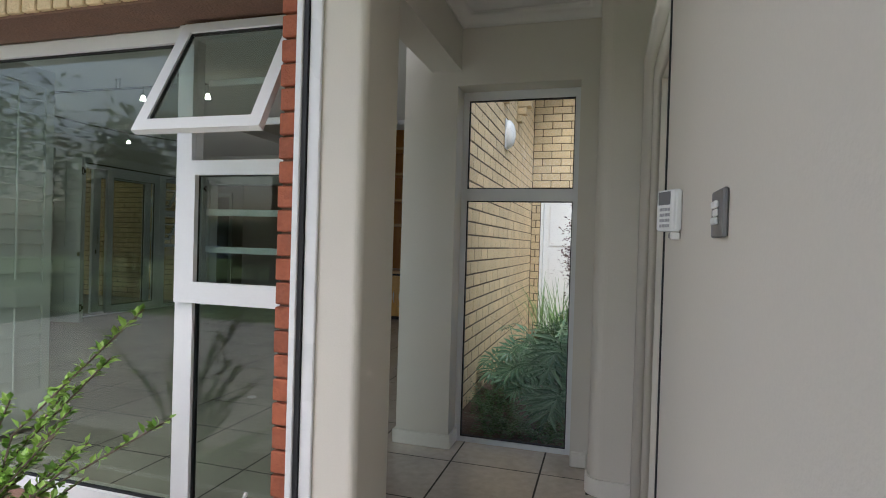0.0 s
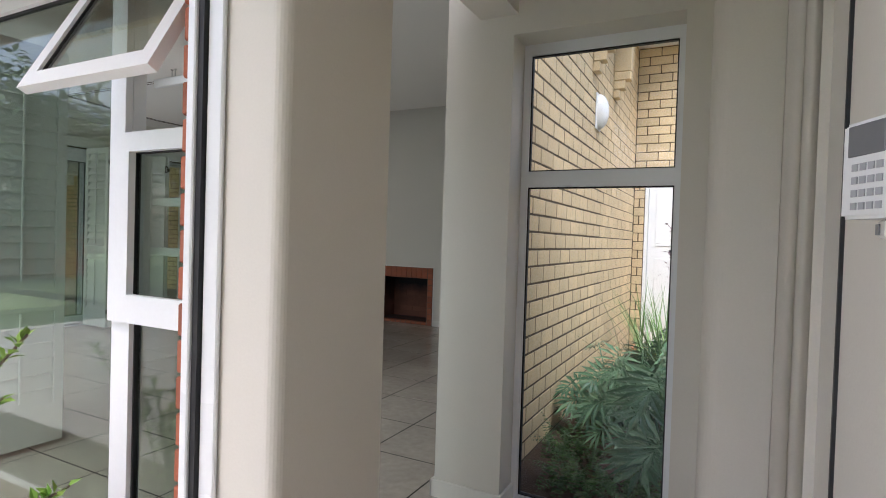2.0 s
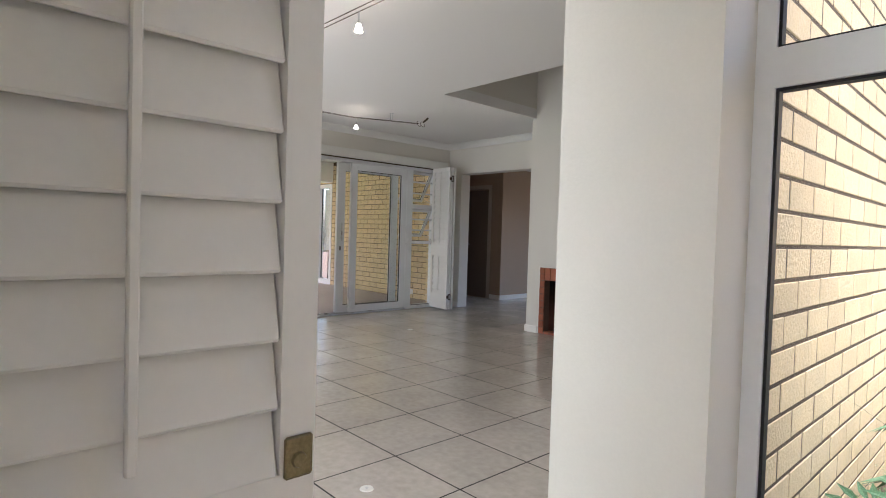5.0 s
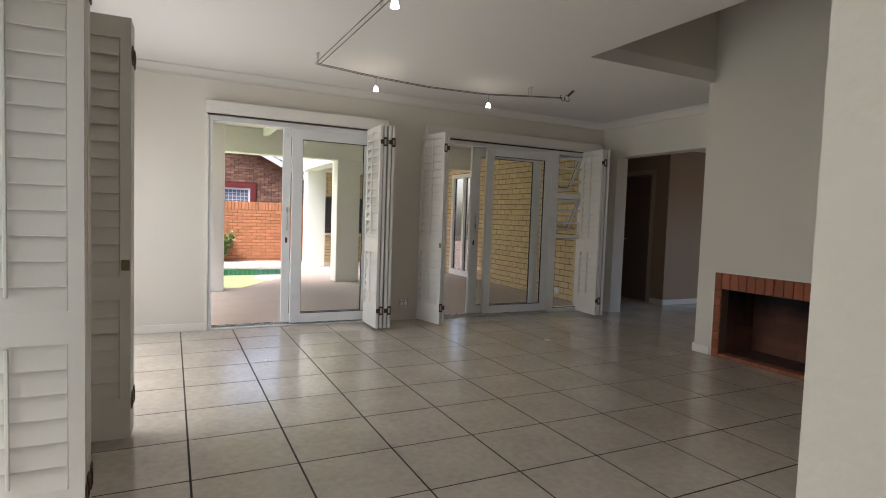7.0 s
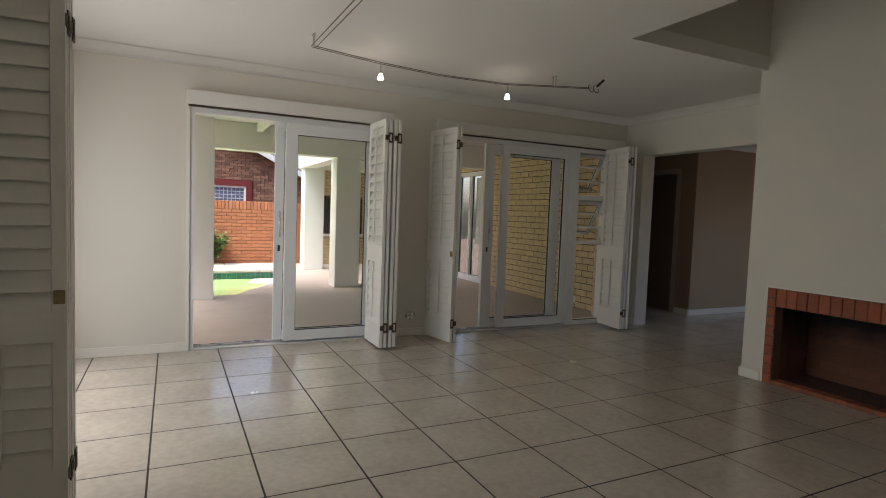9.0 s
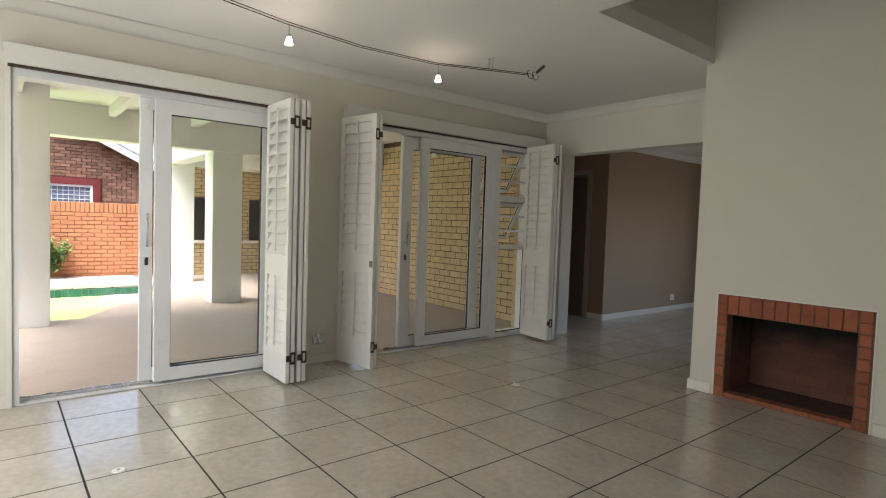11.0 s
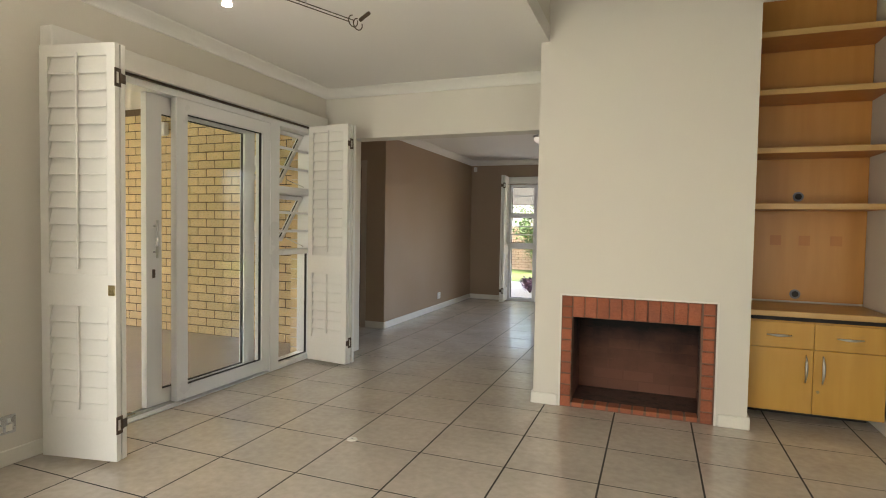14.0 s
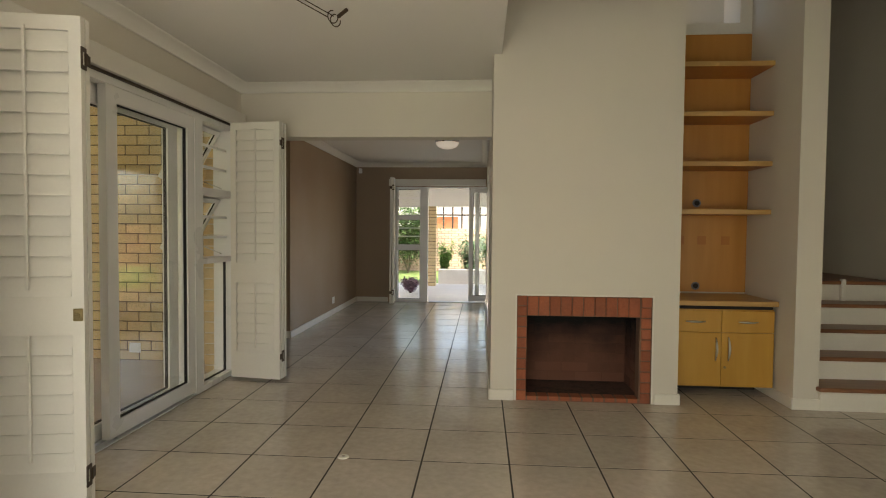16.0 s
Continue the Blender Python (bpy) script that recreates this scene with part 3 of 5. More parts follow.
pull_handle(d2, DX - 0.008, 6.63, 1.20)
pane_y(d2, DX - 0.035, PY0, PY1, 0.05, 1.04)
for z0, z1 in ((1.085, 1.60), (1.665, 2.20)):
    hx = DX - 0.075
    tilt = Matrix.Translation((hx, 0, z1)) @ Matrix.Rotation(radians(30), 4, "Y") @ Matrix.Translation((-hx, 0, -z1))
    ob = leaf_frame("casement", d2, "y", PY0 + 0.01, PY1 - 0.01, hx - 0.02, hx + 0.02, z0 + 0.005, z1 - 0.004, 0.04, 0.04)
    ob.data.transform(tilt)
    p = pane(d2, hx - 0.003, hx + 0.003, PY0 + 0.045, PY1 - 0.045, z0 + 0.04, z1 - 0.04)
    p.data.transform(tilt)
    gk = part("gasket", slab(bmesh.new(), "y", PY0 + 0.048, PY1 - 0.048, hx - 0.006, hx + 0.006, z0 + 0.043, z1 - 0.043, [(PY0 + 0.053, PY1 - 0.053, z0 + 0.048, z1 - 0.048)]), GASKET, d2)
    gk.data.transform(tilt)
    bars = bmesh.new()
    for k in (1, 2):
        zz = z0 + (z1 - z0) * k / 3
        box(bars, DX - 0.027, DX - 0.010, PY0 + 0.002, PY1 - 0.002, zz - 0.012, zz + 0.012, 0.003)
    part("burglar_bar", bars, ALU, d2)
    st = bmesh.new()
    rod(st, (DX - 0.045, PY1 - 0.03, z0 + 0.02), (DX - 0.25, PY1 - 0.03, z0 + 0.10), 0.005, 6)
    part("window_stay", st, STEEL, d2)


def front_window(name, x0, x1, side, label):
    """Front window: a broad fixed sheet and, at its east end, a column with a top-hung casement, a barred pane and a low fixed pane."""
    w = tagged(thing(name, label, "window"), kind="structure")
    Y0, Y1 = 2.085, 2.128
    m0, m1 = (x1 - 0.61, x1 - 0.52) if side else (x1 - 0.02, x1)
    holes = [(x0 + 0.05, m0, 0.085, 2.06)]
    if side:
        holes += [(m1, x1 - 0.04, 0.085, 0.965), (m1, x1 - 0.04, 1.03, 1.50), (m1, x1 - 0.04, 1.555, 2.06)]
    bm = slab(bmesh.new(), "x", x0, x1, Y0, Y1, 0.03, 2.12, holes)
    part("window_frame", bm, ALU, w)
    pane_x(w, 2.115, x0 + 0.05, m0, 0.085, 2.06)
    if side:
        bm = bmesh.new()
        slab(bm, "x", m0 + 0.015, x1, 2.06, 2.083, 0.962, 2.12, [(m1 + 0.02, x1 - 0.05, 1.05, 1.495), (m1, x1 - 0.04, 1.555, 2.075)])
        part("raised_frame", bm, ALU, w)
        pane_x(w, 2.112, m1, x1 - 0.04, 0.085, 0.965)
        pane_x(w, 2.100, m1, x1 - 0.04, 1.03, 1.50)
        bars = bmesh.new()
        for z in (1.185, 1.345, 1.73, 1.90):
            box(bars, m1, x1 - 0.04, 2.15, 2.165, z - 0.014, z + 0.014, 0.003)
        part("burglar_bar", bars, ALU, w, "white flat burglar bars")
        a, b, zt, zb = m1 - 0.025, x1 + 0.0, 2.10, 1.55
        tilt = Matrix.Translation((0, 2.05, zt)) @ Matrix.Rotation(radians(-28), 4, "X") @ Matrix.Translation((0, -2.05, -zt))
        cs = leaf_frame("casement", w, "x", a, b, 2.03, 2.058, zb, zt, 0.05, 0.05)
        cs.data.transform(tilt)
        gk = part("gasket", slab(bmesh.new(), "x", a + 0.05, b - 0.05, 2.038, 2.05, zb + 0.05, zt - 0.05, [(a + 0.056, b - 0.056, zb + 0.056, zt - 0.056)]), GASKET, cs)
        gk.data.transform(tilt)
        pn = pane(w, a + 0.05, b - 0.05, 2.041, 2.047, zb + 0.05, zt - 0.05)
        pn.data.transform(tilt)
    return w


front_window("window_1", -3.42, -1.09, True, "large white aluminium front window with an open top-hung casement")
front_window("window_2", -6.90, -4.45, False, "large white aluminium front window")

w3 = tagged(thing("window_3", "tall narrow white aluminium hall window onto the courtyard", "window"), kind="structure")
bm = slab(bmesh.new(), "x", -0.825, -0.105, 3.515, 3.56, 0.0, 2.19, [(-0.79, -0.14, 0.03, 1.513), (-0.79, -0.14, 1.588, 2.137)])
part("window_frame", bm, ALU, w3)
pane_x(w3, 3.535, -0.79, -0.14, 0.03, 1.513)
pane_x(w3, 3.535, -0.79, -0.14, 1.588, 2.137)

# front door frame
df = tagged(thing("door_frame", "white aluminium entrance door frame with black seal", "door frame"), kind="structure")
part("jamb", boxes((-0.952, -0.928, 1.768, 1.798, -0.01, 2.30), (-0.911, -0.866, 1.786, 1.798, -0.01, 2.30), bevel=0.003), ALU, df)
part("seal", boxes((-0.9275, -0.9115, 1.776, 1.797, -0.01, 2.30)), GASKET, df)
part("seal", boxes((0.2345, 0.262, 2.105, 2.1155, -0.01, 2.30)), GASKET, df)
part("head", boxes((-0.952, 0.2385, 1.74, 1.798, 2.302, 2.36)), ALU, df)
d6 = tagged(thing("door_6", "plain pale painted side door of the hall, closed", "door"), kind="structure")
part("leaf", boxes((0.285, 0.325, 2.117, 2.664, 0.005, 1.968), bevel=0.002), PAINT, d6)
bm = bmesh.new()
for x0, y0, y1, z1 in ((0.195, 2.735, 2.80, 2.105), (0.232, 2.665, 2.736, 2.037)):
    slab(bm, "y", 2.117, y1, x0, 0.2615, 0.0, z1, [(2.117, y0, 0.0, z1 - (y1 - y0))])
bmesh.ops.bevel(bm, geom=[e for e in bm.edges if len(e.link_faces) == 2 and e.calc_face_angle(0) > 1], offset=0.010, segments=3, affect="EDGES")
part("door_trim", bm, CREAM, d6, "stepped cream painted architrave", True)
structure("wall_over_door", boxes((-0.726, 0.238, 1.80, 1.99, 2.362, 2.598)), CREAM, "cream plastered wall over the entrance", "wall")


# ---- brickwork ----
def brick_mesh(name, lx, ly, lz, mat, bevel=0.004):
    return mesh_of(box(bmesh.new(), -lx / 2, lx / 2, -ly / 2, ly / 2, -lz / 2, lz / 2, bevel), name, mat)


def join_boxes(name, rows, mat, parent=None):
    """Many axis-aligned boxes (x0, x1, y0, y1, z0, z1) as one mesh."""
    r = np.array(rows, float)
    ix = np.array([[0, 2, 4], [1, 2, 4], [1, 3, 4], [0, 3, 4], [0, 2, 5], [1, 2, 5], [1, 3, 5], [0, 3, 5]])
    v = r[:, ix].reshape(-1, 3)
    q = np.array([[0, 3, 2, 1], [4, 5, 6, 7], [0, 1, 5, 4], [1, 2, 6, 5], [2, 3, 7, 6], [3, 0, 4, 7]])
    f = (q[None] + 8 * np.arange(len(r))[:, None, None]).reshape(-1, 4)
    me = bpy.data.meshes.new(name)
    me.from_pydata(v.tolist(), [], f.tolist())
    me.materials.append(mat)
    return tagged(part(name, me, mat, parent), kind="stuff")


def brick_wall(parent, axis, a0, a1, face, out, z0, z1, mat, near=None, L=0.222, H=0.073, J=0.011, D=0.05, holes=(), seed=1, under=None):
    """Stretcher-bond bricks proud of a backing. near(a, z): whether a brick is a piece of its own; the others join into one mesh."""
    rnd = random.Random(seed)
    full = brick_mesh("brick", L, D, H, mat) if axis == "x" else brick_mesh("brick", D, L, H, mat)
    rest, count = [], 0
    for r in range(int((z1 - z0) / (H + J))):
        z = z0 + J / 2 + H / 2 + r * (H + J)
        a = a0 - (L + J) / 2 * (r % 2)
        while a < a1 - 0.02:
            s, e = max(a, a0) + J / 2, min(a + L, a1 - J / 2)
            a += L + J
            for h in holes:
                if h[2] < z < h[3] and s < h[1] and e > h[0]:
                    s, e = (s, h[0]) if s < h[0] else (h[1], e)
            c = (s + e) / 2
            if e - s < 0.03 or (under and z > under(c)):
                continue
            t = face + out * (rnd.uniform(-0.0012, 0.0012) - D / 2)
            if abs(e - s - L) < 0.015 and count < 300 and near and near(c, z):
                ob = new("brick", full)
                ob.parent = parent
                ob.location = (c, t, z) if axis == "x" else (t, c, z)
                count += 1
            elif axis == "x":
                rest.append((s, e, t - D / 2, t + D / 2, z - H / 2, z + H / 2))
            else:
                rest.append((t - D / 2, t + D / 2, s, e, z - H / 2, z + H / 2))
    if rest:
        join_boxes("brickwork", rest, mat, parent)


# ---- folding shutters ----
SW, SZ0, SZ1 = 0.46, 0.03, 2.248


def slat_mesh(name, angle, w):
    bm = box(bmesh.new(), 0, w, -0.0045, 0.0045, -0.049, 0.049, 0.003)
    bm.transform(Matrix.Rotation(radians(angle), 4, "X"))
    return mesh_of(bm, name, SHUTTER)


SLAT_SHUT = slat_mesh("slat", -13, SW - 0.104)
SLAT_OPEN = slat_mesh("slat_open", -27, SW - 0.104)


def panel_mesh(lo, hi, top):
    """One shutter leaf: stiles and rails round two louvred fields, with a middle rail from lo to hi."""
    bm = slab(bmesh.new(), "x", 0, SW, -0.015, 0.015, SZ0, SZ1, [(0.05, SW - 0.05, 0.25, lo), (0.05, SW - 0.05, hi, top)])
    bmesh.ops.bevel(bm, geom=[e for e in bm.edges if len(e.link_faces) == 2 and e.calc_face_angle(0) > 1], offset=0.003, segments=1, affect="EDGES")
    return mesh_of(bm, "panel", SHUTTER)


PANEL_DOOR, PANEL_FRONT = panel_mesh(0.86, 1.03, 2.185), panel_mesh(0.78, 0.90, 2.14)
ROD_UP = mesh_of(boxes((-0.006, 0.006, -0.006, 0.006, 1.06, 2.20), bevel=0.002), "tilt_rod", SHUTTER)
ROD_LOW = mesh_of(boxes((-0.006, 0.006, -0.006, 0.006, 0.30, 0.86), bevel=0.002), "tilt_rod_low", SHUTTER)
ROD_UP_FRONT = mesh_of(boxes((-0.006, 0.006, -0.006, 0.006, 0.95, 2.12), bevel=0.002), "tilt_rod", SHUTTER)
ROD_LOW_FRONT = mesh_of(boxes((-0.006, 0.006, -0.006, 0.006, 0.28, 0.775), bevel=0.002), "tilt_rod_low", SHUTTER)
bm = bmesh.new()
slab(bm, "y", 0.020, 0.062, 0, 0.005, -0.048, 0.048, [(0.030, 0.052, -0.030, 0.030)])
box(bm, 0.0, 0.0045, -0.014, 0.0195, -0.024, 0.024)
box(bm, 0.0, 0.010, 0.014, 0.026, -0.026, 0.026, 0.002)
HINGE = mesh_of(bm, "hinge", BRONZE)
bm = boxes((-0.020, 0.020, -0.004, 0.0, -0.028, 0.028), bevel=0.003)
bmesh.ops.create_cone(bm, cap_ends=True, segments=16, radius1=0.012, radius2=0.009, depth=0.006, matrix=Matrix.Translation((0, -0.005, -0.004)) @ Matrix.Rotation(radians(90), 4, "X"))
LATCH = mesh_of(bm, "latch", BRASS)


def shutter_stack(label, at, rz, panels, open_first=False, latch=None, front=False, pitch=0.042, flip=False):
    """Folded leaves standing out from the wall: local x runs from the wall outwards, the first leaf faces -y."""
    s = thing("folding_shutter", label, "shutter", at, "folding plantation shutters", rz)
    for i in range(panels):
        p = part("panel", PANEL_FRONT if front else PANEL_DOOR, SHUTTER, s)
        at_y = lambda k: k * pitch + (k // 2) * 0.010
        p.location = (0, at_y(i), 0)
        opened = open_first and i == 0
        for lo, hi, n in ((0.25, 0.78, 6), (0.90, 2.14, 14)) if front else ((0.25, 0.86, 7), (1.03, 2.185, 13)):
            for k in range(n):
                o = part("slat", SLAT_OPEN if opened and n == 13 else SLAT_SHUT, SHUTTER, p)
                o.location = (0.052, 0, lo + (hi - lo) * (k + 0.5) / n)
        if i in (0, panels - 1):
            side = -1 if i == 0 else 1
            for m in (ROD_UP_FRONT, ROD_LOW_FRONT) if front else (ROD_UP, ROD_LOW):
                o = part("tilt_rod", m, SHUTTER, p)
                o.location = (SW / 2 + 0.005, side * 0.024, 0)
        if i % 2 == 0 and i + 1 < panels:
            for z in (0.225, 2.07):
                o = part("hinge", HINGE, BRONZE, p, "dark bronze hinge")
                o.location = (SW + 0.001, pitch if flip else 0.0, z)
                if flip:
                    o.rotation_euler = (math.pi, 0, 0)
    if latch:
        o = part("latch", LATCH, BRASS, s, "brass ring latch")
        o.location = (SW - 0.025, -0.0155, latch)
    return s


shutter_stack("folded white louvred shutters with open slats beside a sliding door", (-7.16, 5.125, 0), 0, 4, True)
shutter_stack("folded white louvred shutters beside the second sliding door", (-7.155, 5.81, 0), 11, 2, latch=0.95, flip=True)
shutter_stack("folded white louvred shutters beside the passage opening", (-7.145, 8.27, 0), -7, 3)
shutter_stack("folded white louvred shutters between the front windows", (-3.345, 2.36, 0), 90, 4, front=True)
shutter_stack("folded white louvred shutters beside the far front window", (-4.385, 2.445, 0), 88, 4, latch=0.965, front=True)
shutter_stack("folded white louvred shutters behind the hall wall", (-1.105, 2.266, 0), 90, 2, latch=0.92, front=True)
sf = shutter_stack("folded white louvred shutters beside the garden door", (-6.60, 13.62, 0), -85, 2)


def pelmet(x0, x1, y0, y1, z0, z1, label):
    p = tagged(part("pelmet", boxes((x0, x1, y0, y1, z0, z1), bevel=0.004), SHUTTER), label, "pelmet", "", "structure")
    part("shutter_track", boxes(((x0 + x1) / 2 - 0.018, (x0 + x1) / 2 + 0.018, y0 + 0.02, y1 - 0.02, z0 - 0.016, z0 - 0.001)), BRONZE, p)


pelmet(WX + 0.002, WX + 0.10, 3.40, 5.37, 2.262, 2.388, "white timber pelmet over a sliding door")
pelmet(WX + 0.002, WX + 0.10, 5.87, 8.60, 2.262, 2.388, "white timber pelmet over the second sliding door")
structure("trim_door_1", boxes((WX + 0.002, WX + 0.022, 3.405, 3.436, 0.0, 2.274)), PAINT, "white timber door trim", "trim")
structure("pelmet_garden_door", boxes((-6.66, -4.90, 13.55, 13.647, 2.13, 2.25), bevel=0.004), SHUTTER, "white timber pelmet over the garden door", "pelmet")
structure("pelmet_front", boxes((-3.42, -1.18, 2.263, 2.36, 2.28, 2.40), (-6.9, -4.37, 2.263, 2.36, 2.28, 2.40), bevel=0.004), SHUTTER, "white timber pelmet over the front windows", "pelmet")

# far sliding door
d3 = tagged(thing("door_3", "white aluminium sliding garden door standing open", "sliding door"), kind="structure")
GLIGHTS = ((0.05, 0.955), (1.06, 1.515), (1.60, 2.075))
bm = slab(bmesh.new(), "x", -6.58, -4.60, 13.66, 13.80, 0.004, 2.12, [*[(-6.51, -6.10, z0, z1) for z0, z1 in GLIGHTS], (-5.955, -4.63, 0.012, 2.10)])
part("frame", bm, ALU, d3)
leaf_frame("sliding_panel", d3, "x", -5.20, -4.70, 13.69, 13.725, 0.03, 2.095, 0.075, 0.1)
pane_x(d3, 13.708, -5.125, -4.775, 0.13, 2.02)
leaf_frame("fixed_panel", d3, "x", -5.085, -4.632, 13.735, 13.775, 0.03, 2.095, 0.07, 0.1)
pane_x(d3, 13.755, -5.015, -4.702, 0.13, 2.025)
for z0, z1 in GLIGHTS:
    pane_x(d3, 13.73, -6.51, -6.10, z0, z1)
    if z0 > 0.5:
        part("burglar_bar", boxes(*[(-6.508, -6.102, 13.68, 13.692, z0 + (z1 - z0) * k / 3 - 0.011, z0 + (z1 - z0) * k / 3 + 0.011) for k in (1, 2)]), ALU, d3)
d4 = tagged(thing("door_4", "plain dark grey interior door, closed", "door"), kind="structure")
part("leaf", boxes((-8.33, -7.625, 10.17, 10.21, 0.005, 2.07), bevel=0.003), GREYDOOR, d4)
part("door_trim", slab(bmesh.new(), "x", -8.40, -7.545, 10.096, 10.118, 0.0, 2.165, [(-8.33, -7.615, 0.0, 2.095)]), TRIMDARK, d4)
structure("wall_behind_door", boxes((-8.7, -7.43, 10.264, 10.32, -0.16, 2.55)), TAUPE, "taupe plastered wall behind the passage door", "wall")
part("handle", rod(bmesh.new(), (-8.25, 10.13, 1.02), (-8.13, 10.13, 1.02), 0.01), STEEL, d4)

# ---- fireplace ----
fp = tagged(thing("fireplace", "red face-brick fireplace surround with sooty firebox", "fireplace", (0, 0, 0)), kind="structure")
part("mortar_bed", slab(bmesh.new(), "x", -4.678, -3.642, BY - 0.004, BY + 0.10, 0.0, 0.828, [(-4.600, -3.735, 0.035, 0.672)]), RMORTAR, fp)
bm_h = brick_mesh("brick", 0.0795, 0.10, 0.148, RBRICK)
for k in range(10):
    o = new("brick", bm_h)
    o.parent, o.location = fp, (-4.598 + 0.0863 * (k + 0.5), BY + 0.036 + 0.002 * math.sin(k * 2.1), 0.750)
bm_s = brick_mesh("brick", 0.072, 0.10, 0.074, RBRICK)
for xx in (-4.639, -3.688):
    for k in range(10):
        o = new("brick", bm_s)
        o.parent, o.location = fp, (xx, BY + 0.036 + 0.002 * math.sin(k * 1.7 + xx), 0.043 + 0.0832 * k if k < 9 else 0.790)
bm_f = brick_mesh("brick", 0.076, 0.11, 0.034, RBRICK)
for k in range(10):
    o = new("brick", bm_f)
    o.parent, o.location = fp, (-4.598 + 0.0863 * (k + 0.5), BY + 0.05, 0.0205)
part("hearth", boxes((-4.68, -3.64, BY + 0.104, BY + 0.82, 0.0, 0.032)), SOOT_ASH, fp, "soot-stained brick hearth")
rows = []
for side, xx in ((1, -4.68), (-1, -3.64)):
    for r in range(10):
        yy = BY + 0.105 - 0.11 * (r % 2)
        while yy < BY + 0.56:
            a, b = max(yy, BY + 0.105), min(yy + 0.222, BY + 0.56)
            if b - a > 0.03:
                x0, x1 = sorted((xx, xx + side * 0.075))
                rows.append((x0, x1, a, b, 0.036 + r * 0.083, 0.036 + r * 0.083 + 0.073))
            yy += 0.232
join_boxes("firebox_side", rows, SOOT_BACK, fp)
part("firebox_joint", boxes((-4.679, -4.608, BY + 0.105, BY + 0.50, 0.034, 0.83), (-3.712, -3.641, BY + 0.105, BY + 0.50, 0.034, 0.83)), SOOT_BACK, fp)
rows = []
for r in range(10):
    a = -4.60 - 0.116 * (r % 2)
    while a < -3.72:
        s, e = max(a, -4.60), min(a + 0.222, -3.72)
        if e - s > 0.03:
            rows.append((s, e, BY + 0.50, BY + 0.56, 0.036 + r * 0.083, 0.036 + r * 0.083 + 0.073))
        a += 0.232
join_boxes("firebox_brickwork", rows, SOOT_BACK, fp)
part("firebox_lining", slab(bmesh.new(), "x", -4.679, -3.641, BY + 0.503, BY + 0.60, 0.033, 0.86), SOOT_BACK, fp)
part("firebox_roof", boxes((-4.679, -3.641, BY + 0.11, BY + 0.502, 0.84, 0.87)), SOOT, fp)
part("smoke_throat", boxes((-4.60, -3.72, BY + 0.105, BY + 0.40, 0.80, 0.838)), DARK, fp, "black soot-covered smoke throat")
part("plaster_bead", slab(bmesh.new(), "x", -4.692, -3.628, BY - 0.007, BY - 0.002, 0.0, 0.842, [(-4.679, -3.641, 0.0, 0.829)]), PAINT, fp, "thin white plaster bead")

# ---- shelf niche ----
for z in (2.735, 2.33, 1.92, 1.525):
    sh = thing("wall_shelf", "thick orange veneered wooden wall shelf in the niche", "shelf", (-3.02, 8.5, z), "niche shelves")
    part("board", boxes((-0.412, 0.424, -0.205, 0.19, -0.038, 0.0), bevel=0.003), SHELF, sh)
    part("edging", boxes((-0.412, 0.424, -0.210, -0.2055, -0.039, 0.001), bevel=0.001), MAPLE_EDGE, sh)
bp = thing("back_panel", "orange veneered wooden panel behind the shelves", "wall panel", (-3.01, 8.70, 0.80))
part("board", boxes((-0.42, 0.412, -0.004, 0.016, 0.0, 2.29)), PANEL_VENEER, bp)
for zz, xx in ((0.022, -0.025), (0.766, -0.03)):
    gb = bmesh.new()
    rod(gb, (xx, -0.004, zz + 0.03), (xx, -0.014, zz + 0.03), 0.036, 20)
    gr = part("cable_grommet", gb, GREYPL, bp, "dark round cable grommet")
    gb = bmesh.new()
    rod(gb, (xx, -0.0142, zz + 0.03), (xx, -0.0155, zz + 0.03), 0.023, 18)
    part("hole", gb, DARK, gr)
for dx in (-0.205, -0.015, 0.19):
    part("mark", boxes((dx, dx + 0.075, -0.0062, -0.0045, 0.425, 0.50)), SHELF_FADED, bp, "faint square patch on the veneer")
structure("trim_niche_top", slab(bmesh.new(), "x", -3.436, -2.596, 8.705, 8.718, 3.095, 4.2, [(-3.36, -2.70, 3.19, 4.1)]), PAINT, "white trim round an upper opening", "trim")
structure("wall_upper_back", boxes((-3.6, -2.4, 9.3, 9.4, 3.1, 5.3)), CREAM, "cream plastered wall of the upper storey", "wall")

cab = thing("cabinet", "honey maple base cabinet with two drawers and two doors", "cabinet", (-3.01, 8.43, 0.0))
part("body", boxes((-0.425, 0.40, -0.255, 0.255, 0.085, 0.715), bevel=0.002), MAPLE, cab)
# near-black block paints the open shadow below the cabinet
part("plinth", boxes((-0.40, 0.38, -0.02, 0.24, 0.0, 0.084)), DARK, cab)
